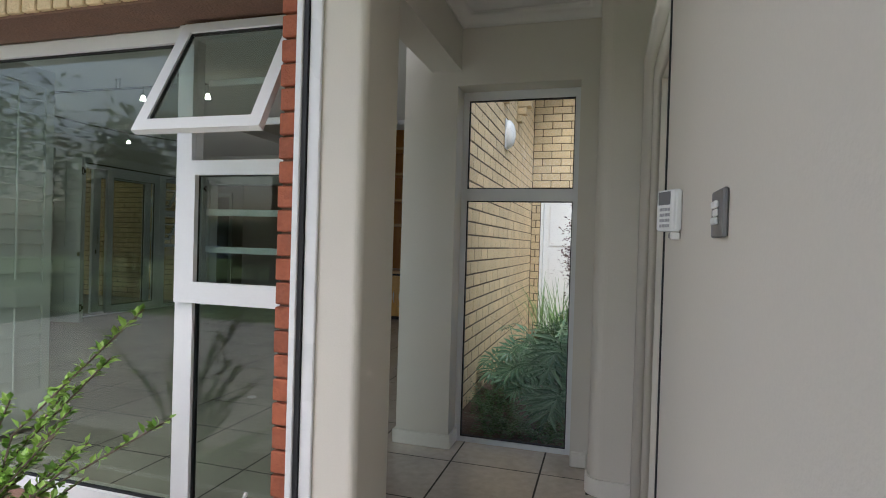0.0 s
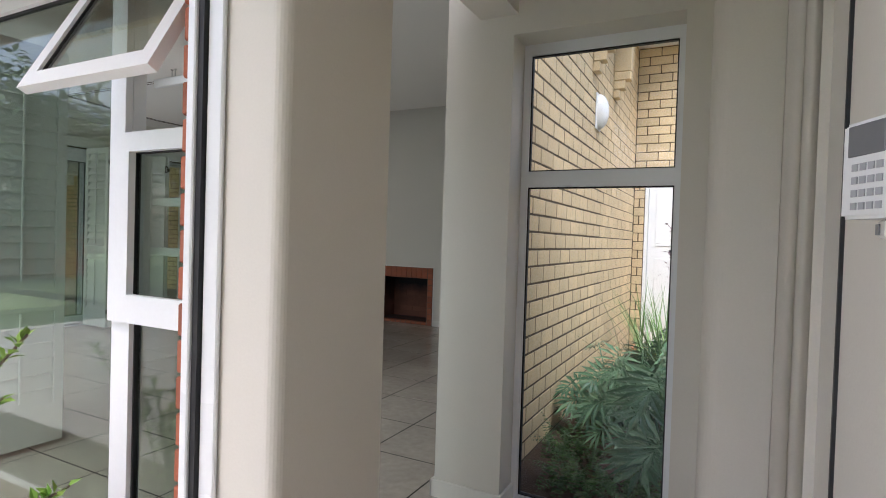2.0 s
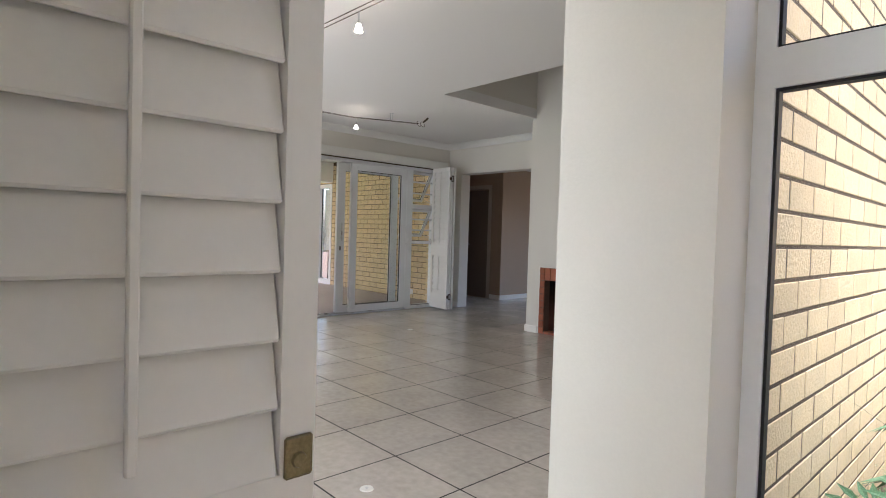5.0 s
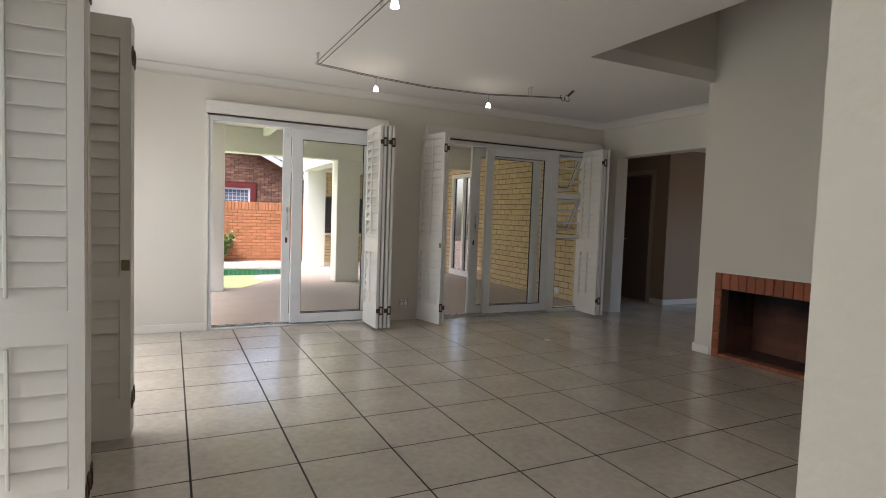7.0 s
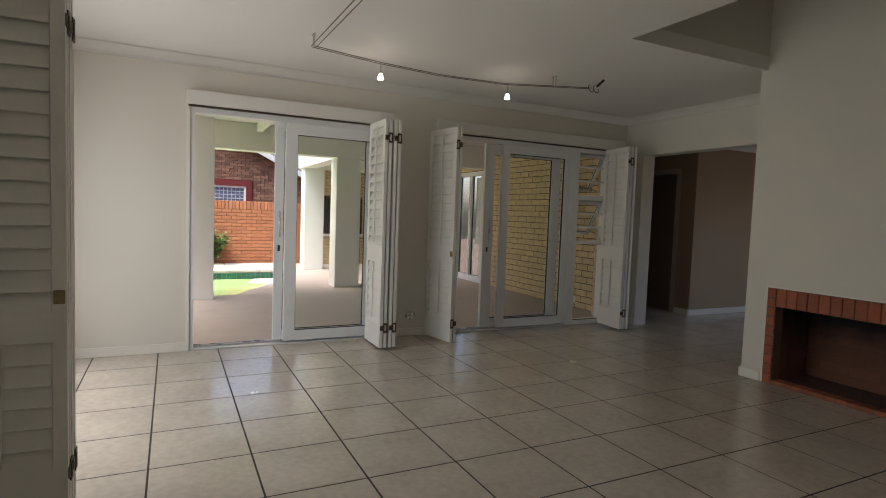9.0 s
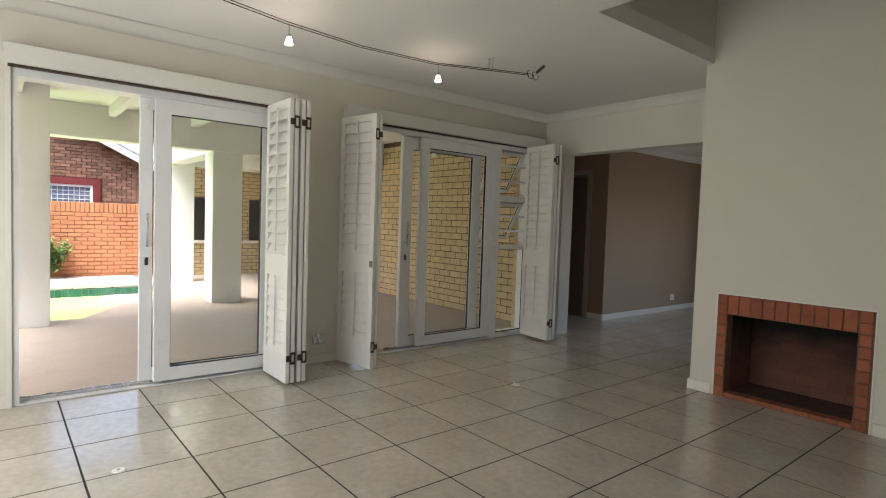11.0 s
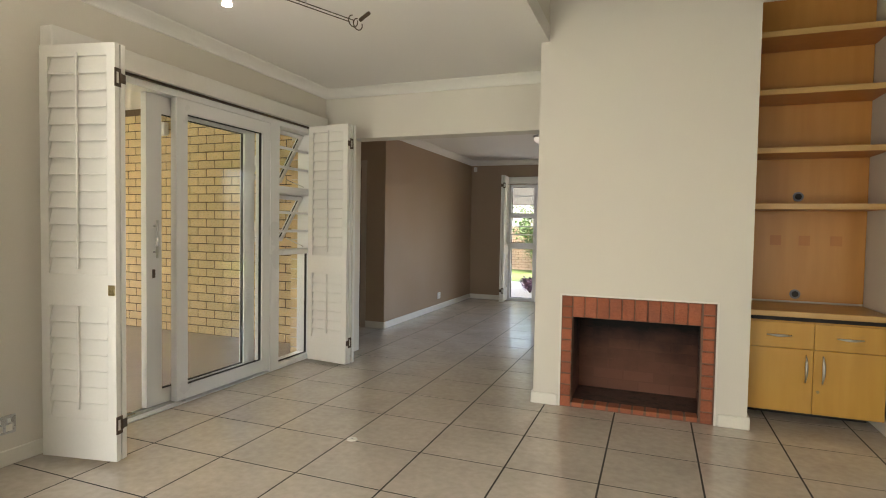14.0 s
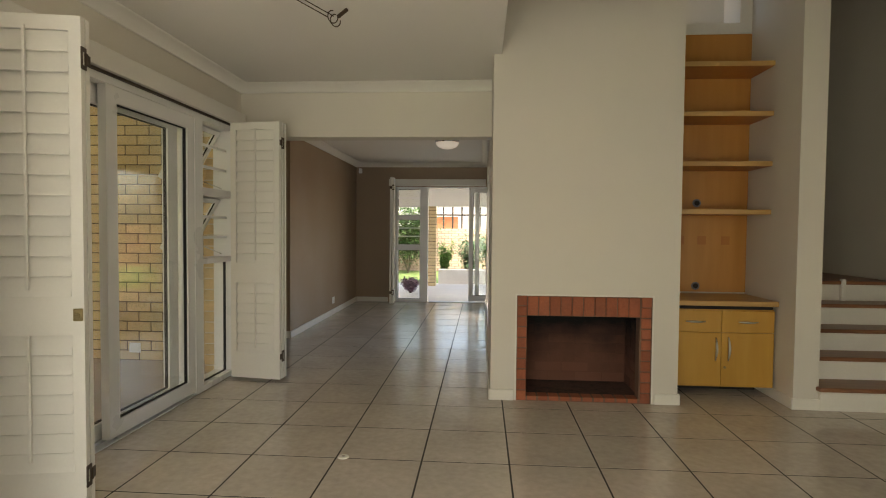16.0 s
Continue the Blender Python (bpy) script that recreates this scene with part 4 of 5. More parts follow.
for s in (0, 1):
    x0, x1 = (-0.423, -0.0125) if s == 0 else (-0.0095, 0.398)
    dr = part("drawer", boxes((x0, x1, -0.275, -0.257, 0.53, 0.705), bevel=0.002), MAPLE, cab)
    dx = (x0 + x1) / 2
    hb = bmesh.new()
    pts = [Vector((dx - 0.075 + 0.15 * k / 10, -0.277 - 0.024 * math.sin(math.pi * k / 10), 0.615)) for k in range(11)]
    tube(hb, pts, [0.004 + 0.005 * math.sin(math.pi * k / 10) for k in range(11)])
    part("handle", hb, STEEL, dr, "bowed satin steel handle", True)
    do = part("door", boxes((x0, x1, -0.275, -0.257, 0.088, 0.526), bevel=0.002), MAPLE, cab)
    hx = -0.055 if s == 0 else 0.045
    hb = bmesh.new()
    pts = [Vector((hx, -0.277 - 0.026 * math.sin(math.pi * k / 10), 0.30 + 0.19 * k / 10)) for k in range(11)]
    tube(hb, pts, [0.004 + 0.006 * math.sin(math.pi * k / 10) for k in range(11)])
    part("handle", hb, STEEL, do, "bowed satin steel handle", True)
lk = bmesh.new()
rod(lk, (0.02, -0.275, 0.245), (0.02, -0.281, 0.245), 0.010, 14)
part("lock", lk, BRASS, cab, "small round cabinet lock")
wt = thing("worktop", "thick maple veneered worktop over the cabinet", "worktop", (-3.01, 8.43, 0.735))
part("board", boxes((-0.424, 0.41, -0.315, 0.26, 0.012, 0.052), bevel=0.004), MAPLE_EDGE, wt)
part("spacer", boxes((-0.41, 0.39, -0.26, 0.24, -0.02, 0.0115)), DARK, wt)

# ---- stairs ----
st = tagged(thing("stairs", "white stairs with dark stained wooden treads", "stairs", (0, 0, 0)), kind="structure")
for k in range(5):
    y = 7.88 + 0.25 * k
    part("riser", boxes((-2.408, -1.184, y, y + 0.255, 0.0 if k == 0 else 0.18 * k - 0.02, 0.18 * (k + 1) - 0.034), bevel=0.002), PAINT, st)
    part("tread", boxes((-2.43 if k == 0 else -2.406, -1.184, y - 0.028, y + 0.27, 0.18 * (k + 1) - 0.033, 0.18 * (k + 1)), bevel=0.010, seg=2), TREAD, st, "dark stained wooden tread")
part("landing", boxes((-2.406, -1.166, 9.13, 10.44, 0.74, 0.90), bevel=0.006), TREAD, st, "dark stained wooden landing")
np_ = thing("newel_post", "low white painted newel beside the upper stairs", "newel post", (-1.66, 8.86, 0.72))
part("post", boxes((-0.02, 0.02, -0.02, 0.02, 0.0, 0.20), bevel=0.008, seg=2), PAINT, np_)
hr = thing("handrail", "dark wooden handrail on the stairwell wall", "handrail", (-2.40, 8.9, 1.9))
rb = bmesh.new()
rod(rb, (0.05, -0.35, -0.12), (0.05, 0.9, 0.78), 0.02, 10)
part("rail", rb, TREAD, hr, "", True)
part("bracket", boxes((-0.008, 0.05, -0.02, 0.02, 0.10, 0.14)), STEEL, hr)
# orange wooden end of a rail; it gives no light
hk = thing("stair_lamp", "small orange wooden rail end on the stairwell wall", "wall lamp", (-2.408, 8.5, 1.02))
part("shade", boxes((0.001, 0.055, -0.06, 0.06, 0.0, 0.03), bevel=0.008, seg=2), SHELF, hk)

# ---- ceiling cable lights ----
trk = thing("cable_light", "low-voltage twin cable ceiling light with small halogen spots", "ceiling light", (0, 0, 0))
arc = [(-3.0, 4.30), (-4.4, 4.28), (-6.02, 4.26), (-6.17, 4.85), (-6.25, 5.45), (-6.20, 6.10), (-6.01, 6.54), (-5.875, 6.87)]
arc = [Vector((a, b, 2.605)) for a, b in arc]
for off in (-0.02, 0.02):
    wb = bmesh.new()
    for a, b in zip(arc, arc[1:]):
        d = (b - a).normalized()
        n = Vector((-d.y, d.x, 0)) * off
        rod(wb, a + n, b + n, 0.0032, 6)
    part("cable", wb, BRONZE, trk, "thin twisted dark cable")
for p in ((-6.02, 4.26), (-6.01, 6.54), (-4.4, 4.28)):
    sb = bmesh.new()
    for o in (-0.022, 0.022):
        rod(sb, (p[0] + o, p[1], 2.60), (p[0] + o, p[1], 2.70), 0.0045, 8)
        rod(sb, (p[0] + o, p[1], 2.692), (p[0] + o, p[1], 2.699), 0.013, 10)
    part("standoff", sb, STEEL, trk)
eb = bmesh.new()
for o in (-0.03, 0.03):
    pts = [Vector((-5.88 + 0.03 * math.cos(a) + 0.02, 6.89 + o + 0.02 * math.sin(a), 2.60 - 0.03 * math.sin(a))) for a in np.linspace(0, 5, 12)]
    for a, b in zip(pts, pts[1:]):
        rod(eb, a, b, 0.0035, 6)
rod(eb, (-5.84, 6.91, 2.62), (-5.80, 6.96, 2.68), 0.012, 10)
part("end_anchor", eb, BRONZE, trk)
for x, y in ((-6.17, 4.86), (-6.20, 6.14), (-4.06, 4.24), (-3.4, 4.30)):
    sp = bmesh.new()
    rod(sp, (x, y, 2.60), (x, y, 2.535), 0.004, 8)
    rod(sp, (x, y, 2.535), (x, y, 2.515), 0.010, 12, 0.016)
    s_ = part("spot", sp, STEEL, trk, "small steel spot head")
    bb = bmesh.new()
    rod(bb, (x, y, 2.514), (x, y, 2.47), 0.014, 14, 0.026)
    part("bulb", bb, LAMP_ON, s_, "lit halogen capsule")
dome = thing("dome_light", "frosted glass dome ceiling light, lit", "ceiling light", (-5.45, 11.2, 2.56))
rb = bmesh.new()
rod(rb, (0, 0, 0), (0, 0, -0.025), 0.17, 28)
part("rim", rb, STEEL, dome, "", True)
db = bmesh.new()
bmesh.ops.create_uvsphere(db, u_segments=24, v_segments=12, radius=0.16)
bmesh.ops.delete(db, geom=[v for v in db.verts if v.co.z > 0.01], context="VERTS")
db.transform(Matrix.Translation((0, 0, -0.026)) @ Matrix.Diagonal((1, 1, 0.55, 1)))
part("bowl", db, LAMP_DIM, dome, "", True)

# ---- small fittings ----
kp = thing("alarm_keypad", "white plastic alarm keypad with a grey display hood", "keypad", (0.239, 1.742, 1.292))
bm = wedge([(0.0, -0.042), (-0.016, -0.045), (-0.022, -0.040), (-0.055, 0.030), (-0.052, 0.042), (0.0, 0.045)], 0.0, 0.110)
bmesh.ops.bevel(bm, geom=bm.edges[:], offset=0.004, segments=2, affect="EDGES")
part("case", bm, PLASTIC, kp)
face = Matrix.Translation((-0.0385, -0.005, 0.0)) @ Matrix.Rotation(math.atan2(0.070, -0.033), 4, "Z")
bm = boxes((-0.026, 0.030, -0.001, 0.0015, 0.070, 0.105), bevel=0.001)
bm.transform(face)
part("display", bm, GREYPL, kp, "dark grey display hood")
for r in range(4):
    for c in range(4):
        bm = boxes((-0.024 + 0.0125 * c, -0.0155 + 0.0125 * c, -0.001, 0.0016, 0.010 + 0.0145 * r, 0.018 + 0.0145 * r))
        bm.transform(face)
        part("key", bm, KEYGREY, kp)
part("cable_clip", boxes((-0.024, 0.0, -0.024, 0.012, -0.022, -0.001), bevel=0.003), FROST, kp)
part("connector", boxes((-0.026, -0.0245, -0.004, 0.010, -0.018, -0.006)), GREYPL, kp)
sw = thing("light_switch", "grey light switch plate with white rockers", "light switch", (0.239, 1.183, 1.265))
part("plate", boxes((-0.009, 0.0, -0.050, 0.050, 0.0, 0.082), bevel=0.003), SWITCHGREY, sw)
for z0 in (0.022, 0.036, 0.050):
    part("rocker", boxes((-0.016 if z0 != 0.036 else -0.013, -0.0095, -0.018, 0.018, z0, z0 + 0.0125), bevel=0.002), PLASTIC, sw)


def socket(at, rz, label, plate=PLASTIC):
    """Wall plate whose face looks along local -y."""
    s = thing("power_socket", label, "socket", at, "", rz)
    part("plate", boxes((-0.06, 0.06, -0.010, 0.0, -0.05, 0.05), bevel=0.003), plate, s)
    for c in (-0.024, 0.024):
        part("outlet", boxes((c - 0.016, c + 0.016, -0.0125, -0.0105, -0.035, 0.0)), FROST, s)
        part("switch", boxes((c - 0.0075, c + 0.0075, -0.015, -0.0105, 0.012, 0.034), bevel=0.001), PLASTIC, s)


socket((WX + 0.001, 5.66, 0.22), 90, "grey double power socket low on the cream wall", STEEL)
socket((-7.279, 12.05, 0.22), 90, "white power socket low on the taupe wall")
socket((-8.5, 8.974, 0.10), 0, "white outdoor power socket on the brick wall")
pi2 = thing("alarm_sensor", "small white alarm sensor high in the passage corner", "sensor", (-7.20, 13.649, 2.36))
part("case", boxes((-0.03, 0.03, -0.045, 0.0, 0.0, 0.09), bevel=0.010, seg=2), PLASTIC, pi2)
for dx, dy in ((-5.755, 6.725), (-5.83, 3.84), (-2.55, 3.85)):
    dc = thing("floor_cap", "small round white floor plug set in a tile", "floor plug", (dx, dy, 0.0), "floor plugs")
    cb = bmesh.new()
    rod(cb, (0, 0, 0.0), (0, 0, 0.005), 0.034, 20, 0.030)
    part("disc", cb, FROST, dc)
    cb = bmesh.new()
    rod(cb, (0, 0, 0.005), (0, 0, 0.0075), 0.008, 10)
    part("screw", cb, STEEL, dc)

# ---- tiles of the floor ----
TP, TX, TY = 0.504, -4.788, 6.712
TILE_FULL = mesh_of(box(bmesh.new(), -TP / 2 + 0.0050, TP / 2 - 0.0050, -TP / 2 + 0.0050, TP / 2 - 0.0050, -0.008, 0.0, 0.0006), "tile", TILE)
for x0, x1, y0, y1 in FLOORS:
    for i in range(math.floor((x0 - TX) / TP), math.ceil((x1 - TX) / TP)):
        for j in range(math.floor((y0 - TY) / TP), math.ceil((y1 - TY) / TP)):
            a, b = max(TX + i * TP, x0), min(TX + (i + 1) * TP, x1)
            c, d = max(TY + j * TP, y0), min(TY + (j + 1) * TP, y1)
            if b - a < 0.012 or d - c < 0.012:
                continue
            o = new("tile", TILE_FULL)
            o.parent = floor
            if b - a < TP - 1e-4 or d - c < TP - 1e-4:
                ea = 0.0050 if a > x0 + 1e-6 else 0.0
                eb_ = 0.0050 if b < x1 - 1e-6 else 0.0
                ec = 0.0050 if c > y0 + 1e-6 else 0.0
                ed = 0.0050 if d < y1 - 1e-6 else 0.0
                o.data = mesh_of(box(bmesh.new(), a + ea, b - eb_, c + ec, d - ed, -0.008, 0.0), "tile_cut", TILE)
            else:
                o.location = ((a + b) / 2, (c + d) / 2, 0)


# ---- outside: patio and pool ----
PZ = -0.03


def prism(bm, pts, z0, z1):
    lo = [bm.verts.new((x, y, z0)) for x, y in pts]
    hi = [bm.verts.new((x, y, z1)) for x, y in pts]
    bm.faces.new(lo[::-1])
    bm.faces.new(hi)
    n = len(pts)
    for i in range(n):
        bm.faces.new((lo[i], lo[(i + 1) % n], hi[(i + 1) % n], hi[i]))
    return bm


bm = bmesh.new()
prism(bm, [(-7.50, 2.0), (-7.50, 9.05), (-10.85, 9.05), (-10.85, 2.0)], -0.4, PZ)
prism(bm, [(-10.85, 4.2), (-10.85, 9.05), (-15.95, 9.05), (-15.95, 5.7), (-14.25, 5.7), (-13.15, 5.5)], -0.4, PZ)
structure("patio_floor", bm, CONCRETE, "pale grey screed patio floor", "patio")
structure("door_sill", boxes((-7.50, -7.255, 3.442, 5.318, -0.10, 0.002), (-7.50, -7.265, 5.932, 8.468, -0.10, 0.002)), CONCRETE, "screed threshold under the sliding doors", "sill")
pool = tagged(thing("pool", "garden swimming pool with green water and tiled rim", "pool", (0, 0, 0)), kind="structure")
part("water", prism(bmesh.new(), [(-10.85, -3.0), (-10.85, 4.2), (-13.15, 5.5), (-14.25, 5.7), (-14.25, -3.0)], -0.9, -0.20), WATER, pool, "green pool water")
part("shell", boxes((-15.95, -14.252, -3.0, 5.698, -1.2, -0.07)), CONCRETE, pool)
cop = brick_mesh("coping_stone", 1.66, 0.6, 0.05, PAVING, 0.006)
for k in range(14):
    o = new("coping_stone", cop)
    o.parent, o.location = pool, (-15.08, -2.6 + 0.61 * k, -0.035)
tl = brick_mesh("rim_tile", 0.012, 0.095, 0.095, POOLTILE, 0.002)
for k in range(60):
    for r in (0, 1):
        o = new("rim_tile", tl)
        o.parent, o.location = pool, (-14.245, -0.4 + 0.1 * k, -0.12 - 0.1 * r)
st_ = part("pool_step", prism(bmesh.new(), [(-13.15, 5.3), (-14.2, 5.65), (-14.2, 4.9), (-13.5, 4.7)], -0.7, -0.19), PAVING, pool)

# columns, beams and ceiling of the patio
col = thing("patio_column", "square white painted masonry column", "column", (-10.62, 3.69, PZ), "patio columns")
part("shaft", boxes((-0.17, 0.17, -0.16, 0.16, 0.0, 2.78), bevel=0.008, seg=2), EXTWHITE, col)
copy_thing(col, pose(-10.62, 0.2, PZ))
col2 = thing("patio_column", "broad square white painted masonry column", "column", (-11.60, 6.155, PZ), "patio columns")
part("shaft", boxes((-0.20, 0.20, -0.225, 0.225, 0.0, 2.329), bevel=0.010, seg=2), EXTWHITE, col2)
copy_thing(col2, pose(-14.65, 6.25, PZ))
structure("patio_beam", boxes((-11.72, -11.40, 2.0, 9.0, 2.30, 2.748), (-14.76, -11.72, 5.96, 6.28, 2.30, 2.748), (-14.76, -14.44, 6.28, 9.0, 2.30, 2.748), bevel=0.006), EXTWHITE, "white painted masonry beam round the patio", "beam")
structure("ceiling_patio", boxes((-11.75, -7.50, 1.9, 9.05, 2.75, 2.85), (-15.95, -11.75, 5.9, 9.05, 2.75, 2.85)), EXTWHITE, "white boarded patio ceiling", "ceiling")
raft = thing("rafter", "white painted timber rafter under the patio ceiling", "rafter", (-9.5, 4.6, 2.62), "patio rafters")
part("timber", boxes((-1.9, 1.98, -0.045, 0.045, 0.0, 0.128), bevel=0.004), EXTWHITE, raft)
for y in (3.55, 5.65, 6.7, 7.75):
    copy_thing(raft, pose(-9.5, y, 2.62))
cl = thing("bulkhead_lamp", "small white bulkhead lamp on the patio wall", "wall lamp", (-9.75, 8.975, 2.45))
part("body", boxes((-0.06, 0.06, -0.08, 0.0, -0.06, 0.10), bevel=0.015, seg=2), PLASTIC, cl)

bw = tagged(part("wall_patio_north", slab(bmesh.new(), "x", -15.9, -7.505, 8.983, 9.046, PZ, 2.748, [(-12.56, -11.42, PZ, 2.27)]), YMORTAR), "yellow face-brick patio wall", "wall", "", "structure")
brick_wall(bw, "x", -15.9, -7.51, 8.978, -1, PZ, 2.75, YBRICK, lambda a, z: -10.6 < a < -7.5, L=0.246, H=0.0895, J=0.0105, holes=[(-12.56, -11.42, -0.1, 2.27), (-12.60, -11.38, 2.26, 2.52)], seed=3)
sol = [(-12.595 + 0.1005 * k, -12.595 + 0.1005 * k + 0.09, 8.979, 9.03, 2.28, 2.515) for k in range(12)]
join_boxes("soldier_course", sol, YBRICK, bw)
# brick return at the end of the second sliding door's frame
quoin = brick_mesh("brick", 0.118, 0.07, 0.0895, YBRICK)
for k in range(22):
    o = new("brick", quoin)
    o.parent, o.location = bw, (-7.441 + 0.0015 * math.sin(k * 1.9), 8.497, PZ + 0.05 + 0.1 * k)
d5 = tagged(thing("door_5", "white aluminium patio sliding door in the brick wall", "sliding door"), kind="structure")
bm = slab(bmesh.new(), "x", -12.555, -11.425, 8.97, 9.06, PZ, 2.265, [(-12.46, -12.01, 0.09, 2.18), (-11.93, -11.50, 0.09, 2.18)])
part("frame", bm, ALU, d5)
pane_x(d5, 9.03, -12.46, -12.01, 0.09, 2.18)
pane_x(d5, 9.03, -11.93, -11.50, 0.09, 2.18)
# white strip paints the pale reflection in the patio door's glass
part("blind", boxes((-11.92, -11.55, 9.10, 9.11, 0.75, 2.15)), PLASTIC, d5, "white strip standing for a pale reflection in the glass")
# flat near-black sheet paints the darkness of the unseen room
structure("wall_room_behind", boxes((-12.6, -11.1, 9.6, 9.7, -0.1, 2.8)), DARK, "near-black sheet in place of the unlit room behind the patio door", "wall")
# low brick screen and rail at the far side of the patio
ls = tagged(part("wall_patio_screen", boxes((-15.9, -15.7, 6.6, 8.98, PZ, 2.74)), YMORTAR), "yellow face-brick screen wall", "wall", "", "structure")
brick_wall(ls, "y", 6.6, 8.97, -15.69, 1, PZ, 2.7, YBRICK, None, seed=9, D=0.03)
sr = thing("screen_rail", "white painted rail across the dark screen openings", "rail", (-15.68, 7.6, 0.69))
part("rail", boxes((0.0, 0.03, -0.95, 1.36, 0.0, 0.06), bevel=0.004), EXTWHITE, sr)
# near-black panels paint the darkness inside the screen wall's openings
for y0, y1 in ((-0.93, 0.19), (0.42, 1.35)):
    part("dark_panel", boxes((0.0, 0.02, y0, y1, 0.063, 1.02)), DARK, sr, "near-black panel in place of a dark wall opening")

# garden wall and the neighbour's house
gw = tagged(part("wall_garden", boxes((-16.22, -16.03, -6.0, 9.2, -0.4, 1.42)), OMORTAR), "orange face-brick garden wall", "wall", "", "structure")
brick_wall(gw, "y", -6.0, 9.2, -16.0, 1, -0.05, 1.30, OBRICK, lambda a, z: 3.3 < a < 6.9, D=0.05, seed=5)
cap = brick_mesh("brick", 0.24, 0.073, 0.20, OBRICK)
for k in range(76):
    o = new("brick", cap)
    o.parent, o.location = gw, (-16.12, 2.0 + 0.083 * k, 1.40)
part("wall_core", boxes((-16.2, -16.04, 8.31, 9.2, 1.42, 1.5), (-16.2, -16.04, -6.0, 1.96, 1.42, 1.5)), OBRICK, gw)

house = thing("neighbour_house", "brown rustic brick house with a grey tiled gable roof", "house", (0, 0, 0))
rl = lambda y: 5.35 - 0.5 * abs(y - 1.3)
bm = bmesh.new()
gp = [(-3.5, -0.4), (9.5, -0.4), (9.5, 1.25), (1.3, 5.35), (-3.5, 2.95)]
vs = [bm.verts.new((-20.06, y, z)) for y, z in gp] + [bm.verts.new((-26.0, y, z)) for y, z in gp]
bm.faces.new(vs[:5]), bm.faces.new(vs[5:][::-1])
for i in range(5):
    bm.faces.new((vs[i], vs[(i + 1) % 5], vs[5 + (i + 1) % 5], vs[5 + i]))
part("wall", bm, OMORTAR, house)
brick_wall(house, "y", 0.0, 9.4, -20.0, 1, 0.6, 4.6, BBRICK, None, D=0.09, holes=[(4.2, 5.6, 1.5, 2.2)], seed=7, under=rl)
for s, e in ((1.3, 10.6), (1.3, -4.6)):
    bm = bmesh.new()
    for k in range(30):
        f0, f1 = k / 30, (k + 1.15) / 30
        y0, y1 = s + (e - s) * f0, s + (e - s) * f1
        q = [(y0, rl(y0) + 0.08), (y1, rl(y1) + 0.03), (y1, rl(y1) + 0.10), (y0, rl(y0) + 0.12)]
        a = [bm.verts.new((-19.65, y, z)) for y, z in q]
        b = [bm.verts.new((-26.3, y, z)) for y, z in q]
        bm.faces.new(a), bm.faces.new(b[::-1])
        for i in range(4):
            bm.faces.new((a[i], a[(i + 1) % 4], b[(i + 1) % 4], b[i]))
    part("roof", bm, ROOF, house, "grey tiled roof slope")
bm = bmesh.new()
for s, e in ((1.3, 10.6), (1.3, -4.6)):
    v = [bm.verts.new((-19.62, y, z)) for y, z in ((s, rl(s) - 0.12), (e, rl(e) - 0.12), (e, rl(e) + 0.06), (s, rl(s) + 0.06))]
    w = [bm.verts.new((-19.66, *vv.co[1:])) for vv in v]
    bm.faces.new(v), bm.faces.new(w[::-1])
    for i in range(4):
        bm.faces.new((v[i], v[(i + 1) % 4], w[(i + 1) % 4], w[i]))
part("barge_board", bm, EXTWHITE, house, "white barge board")
nw = part("window", slab(bmesh.new(), "y", 4.1, 5.55, -20.0, -19.93, 1.45, 2.18, [(4.3, 5.38, 1.45, 2.0)]), REDPAINT, house, "dark red window surround")
part("frame", slab(bmesh.new(), "y", 4.3, 5.38, -19.99, -19.95, 1.45, 2.0, [(4.35, 5.33, 1.45, 1.95)]), EXTWHITE, nw)
part("lattice", boxes(*[(-20.02, -20.0, 4.36 + 0.12 * k, 4.375 + 0.12 * k, 1.45, 1.95) for k in range(9)], *[(-20.02, -20.0, 4.36, 5.32, 1.5 + 0.11 * k, 1.515 + 0.11 * k) for k in range(5)]), EXTWHITE, nw)
part("pane", boxes((-20.05, -20.03, 4.3, 5.38, 1.45, 2.0)), surface("window_blue", (0.22, 0.26, 0.36), 0.15, bump=0), nw)


# ---- plants ----
def blade(bm, base, yaw, length, width, rise, droop, seg=5, fold=0.3):
    """A strap leaf that arches out from its base."""
    rows = []
    d = Vector((math.cos(yaw), math.sin(yaw), 0))
    n = Vector((-d.y, d.x, 0))
    p, ang = Vector(base), rise
    for k in range(seg + 1):
        w = width * (0.55 + 0.9 * (k / seg)) * (1 - (k / seg) ** 2.2) + 0.001
        rows.append((bm.verts.new(p - n * w), bm.verts.new(p - Vector((0, 0, w * fold))), bm.verts.new(p + n * w)))
        p = p + (d * math.cos(ang) + Vector((0, 0, 1)) * math.sin(ang)) * (length / seg)
        ang -= droop / seg
    for a, b in zip(rows, rows[1:]):
        bm.faces.new((a[0], a[1], b[1], b[0]))
        bm.faces.new((a[1], a[2], b[2], b[1]))


def leaflet(bm, p, d, up, length, width):
    d = d.normalized()
    n = d.cross(up).normalized() * width
    u = n.cross(d).normalized()
    a, m, t = bm.verts.new(p), p + d * length * 0.5, bm.verts.new(p + d * length - u * length * 0.08)
    l, r, c = bm.verts.new(m - n + u * width * 0.3), bm.verts.new(m + n + u * width * 0.3), bm.verts.new(m)
    bm.faces.new((a, c, l)), bm.faces.new((a, r, c)), bm.faces.new((l, c, t)), bm.faces.new((c, r, t))


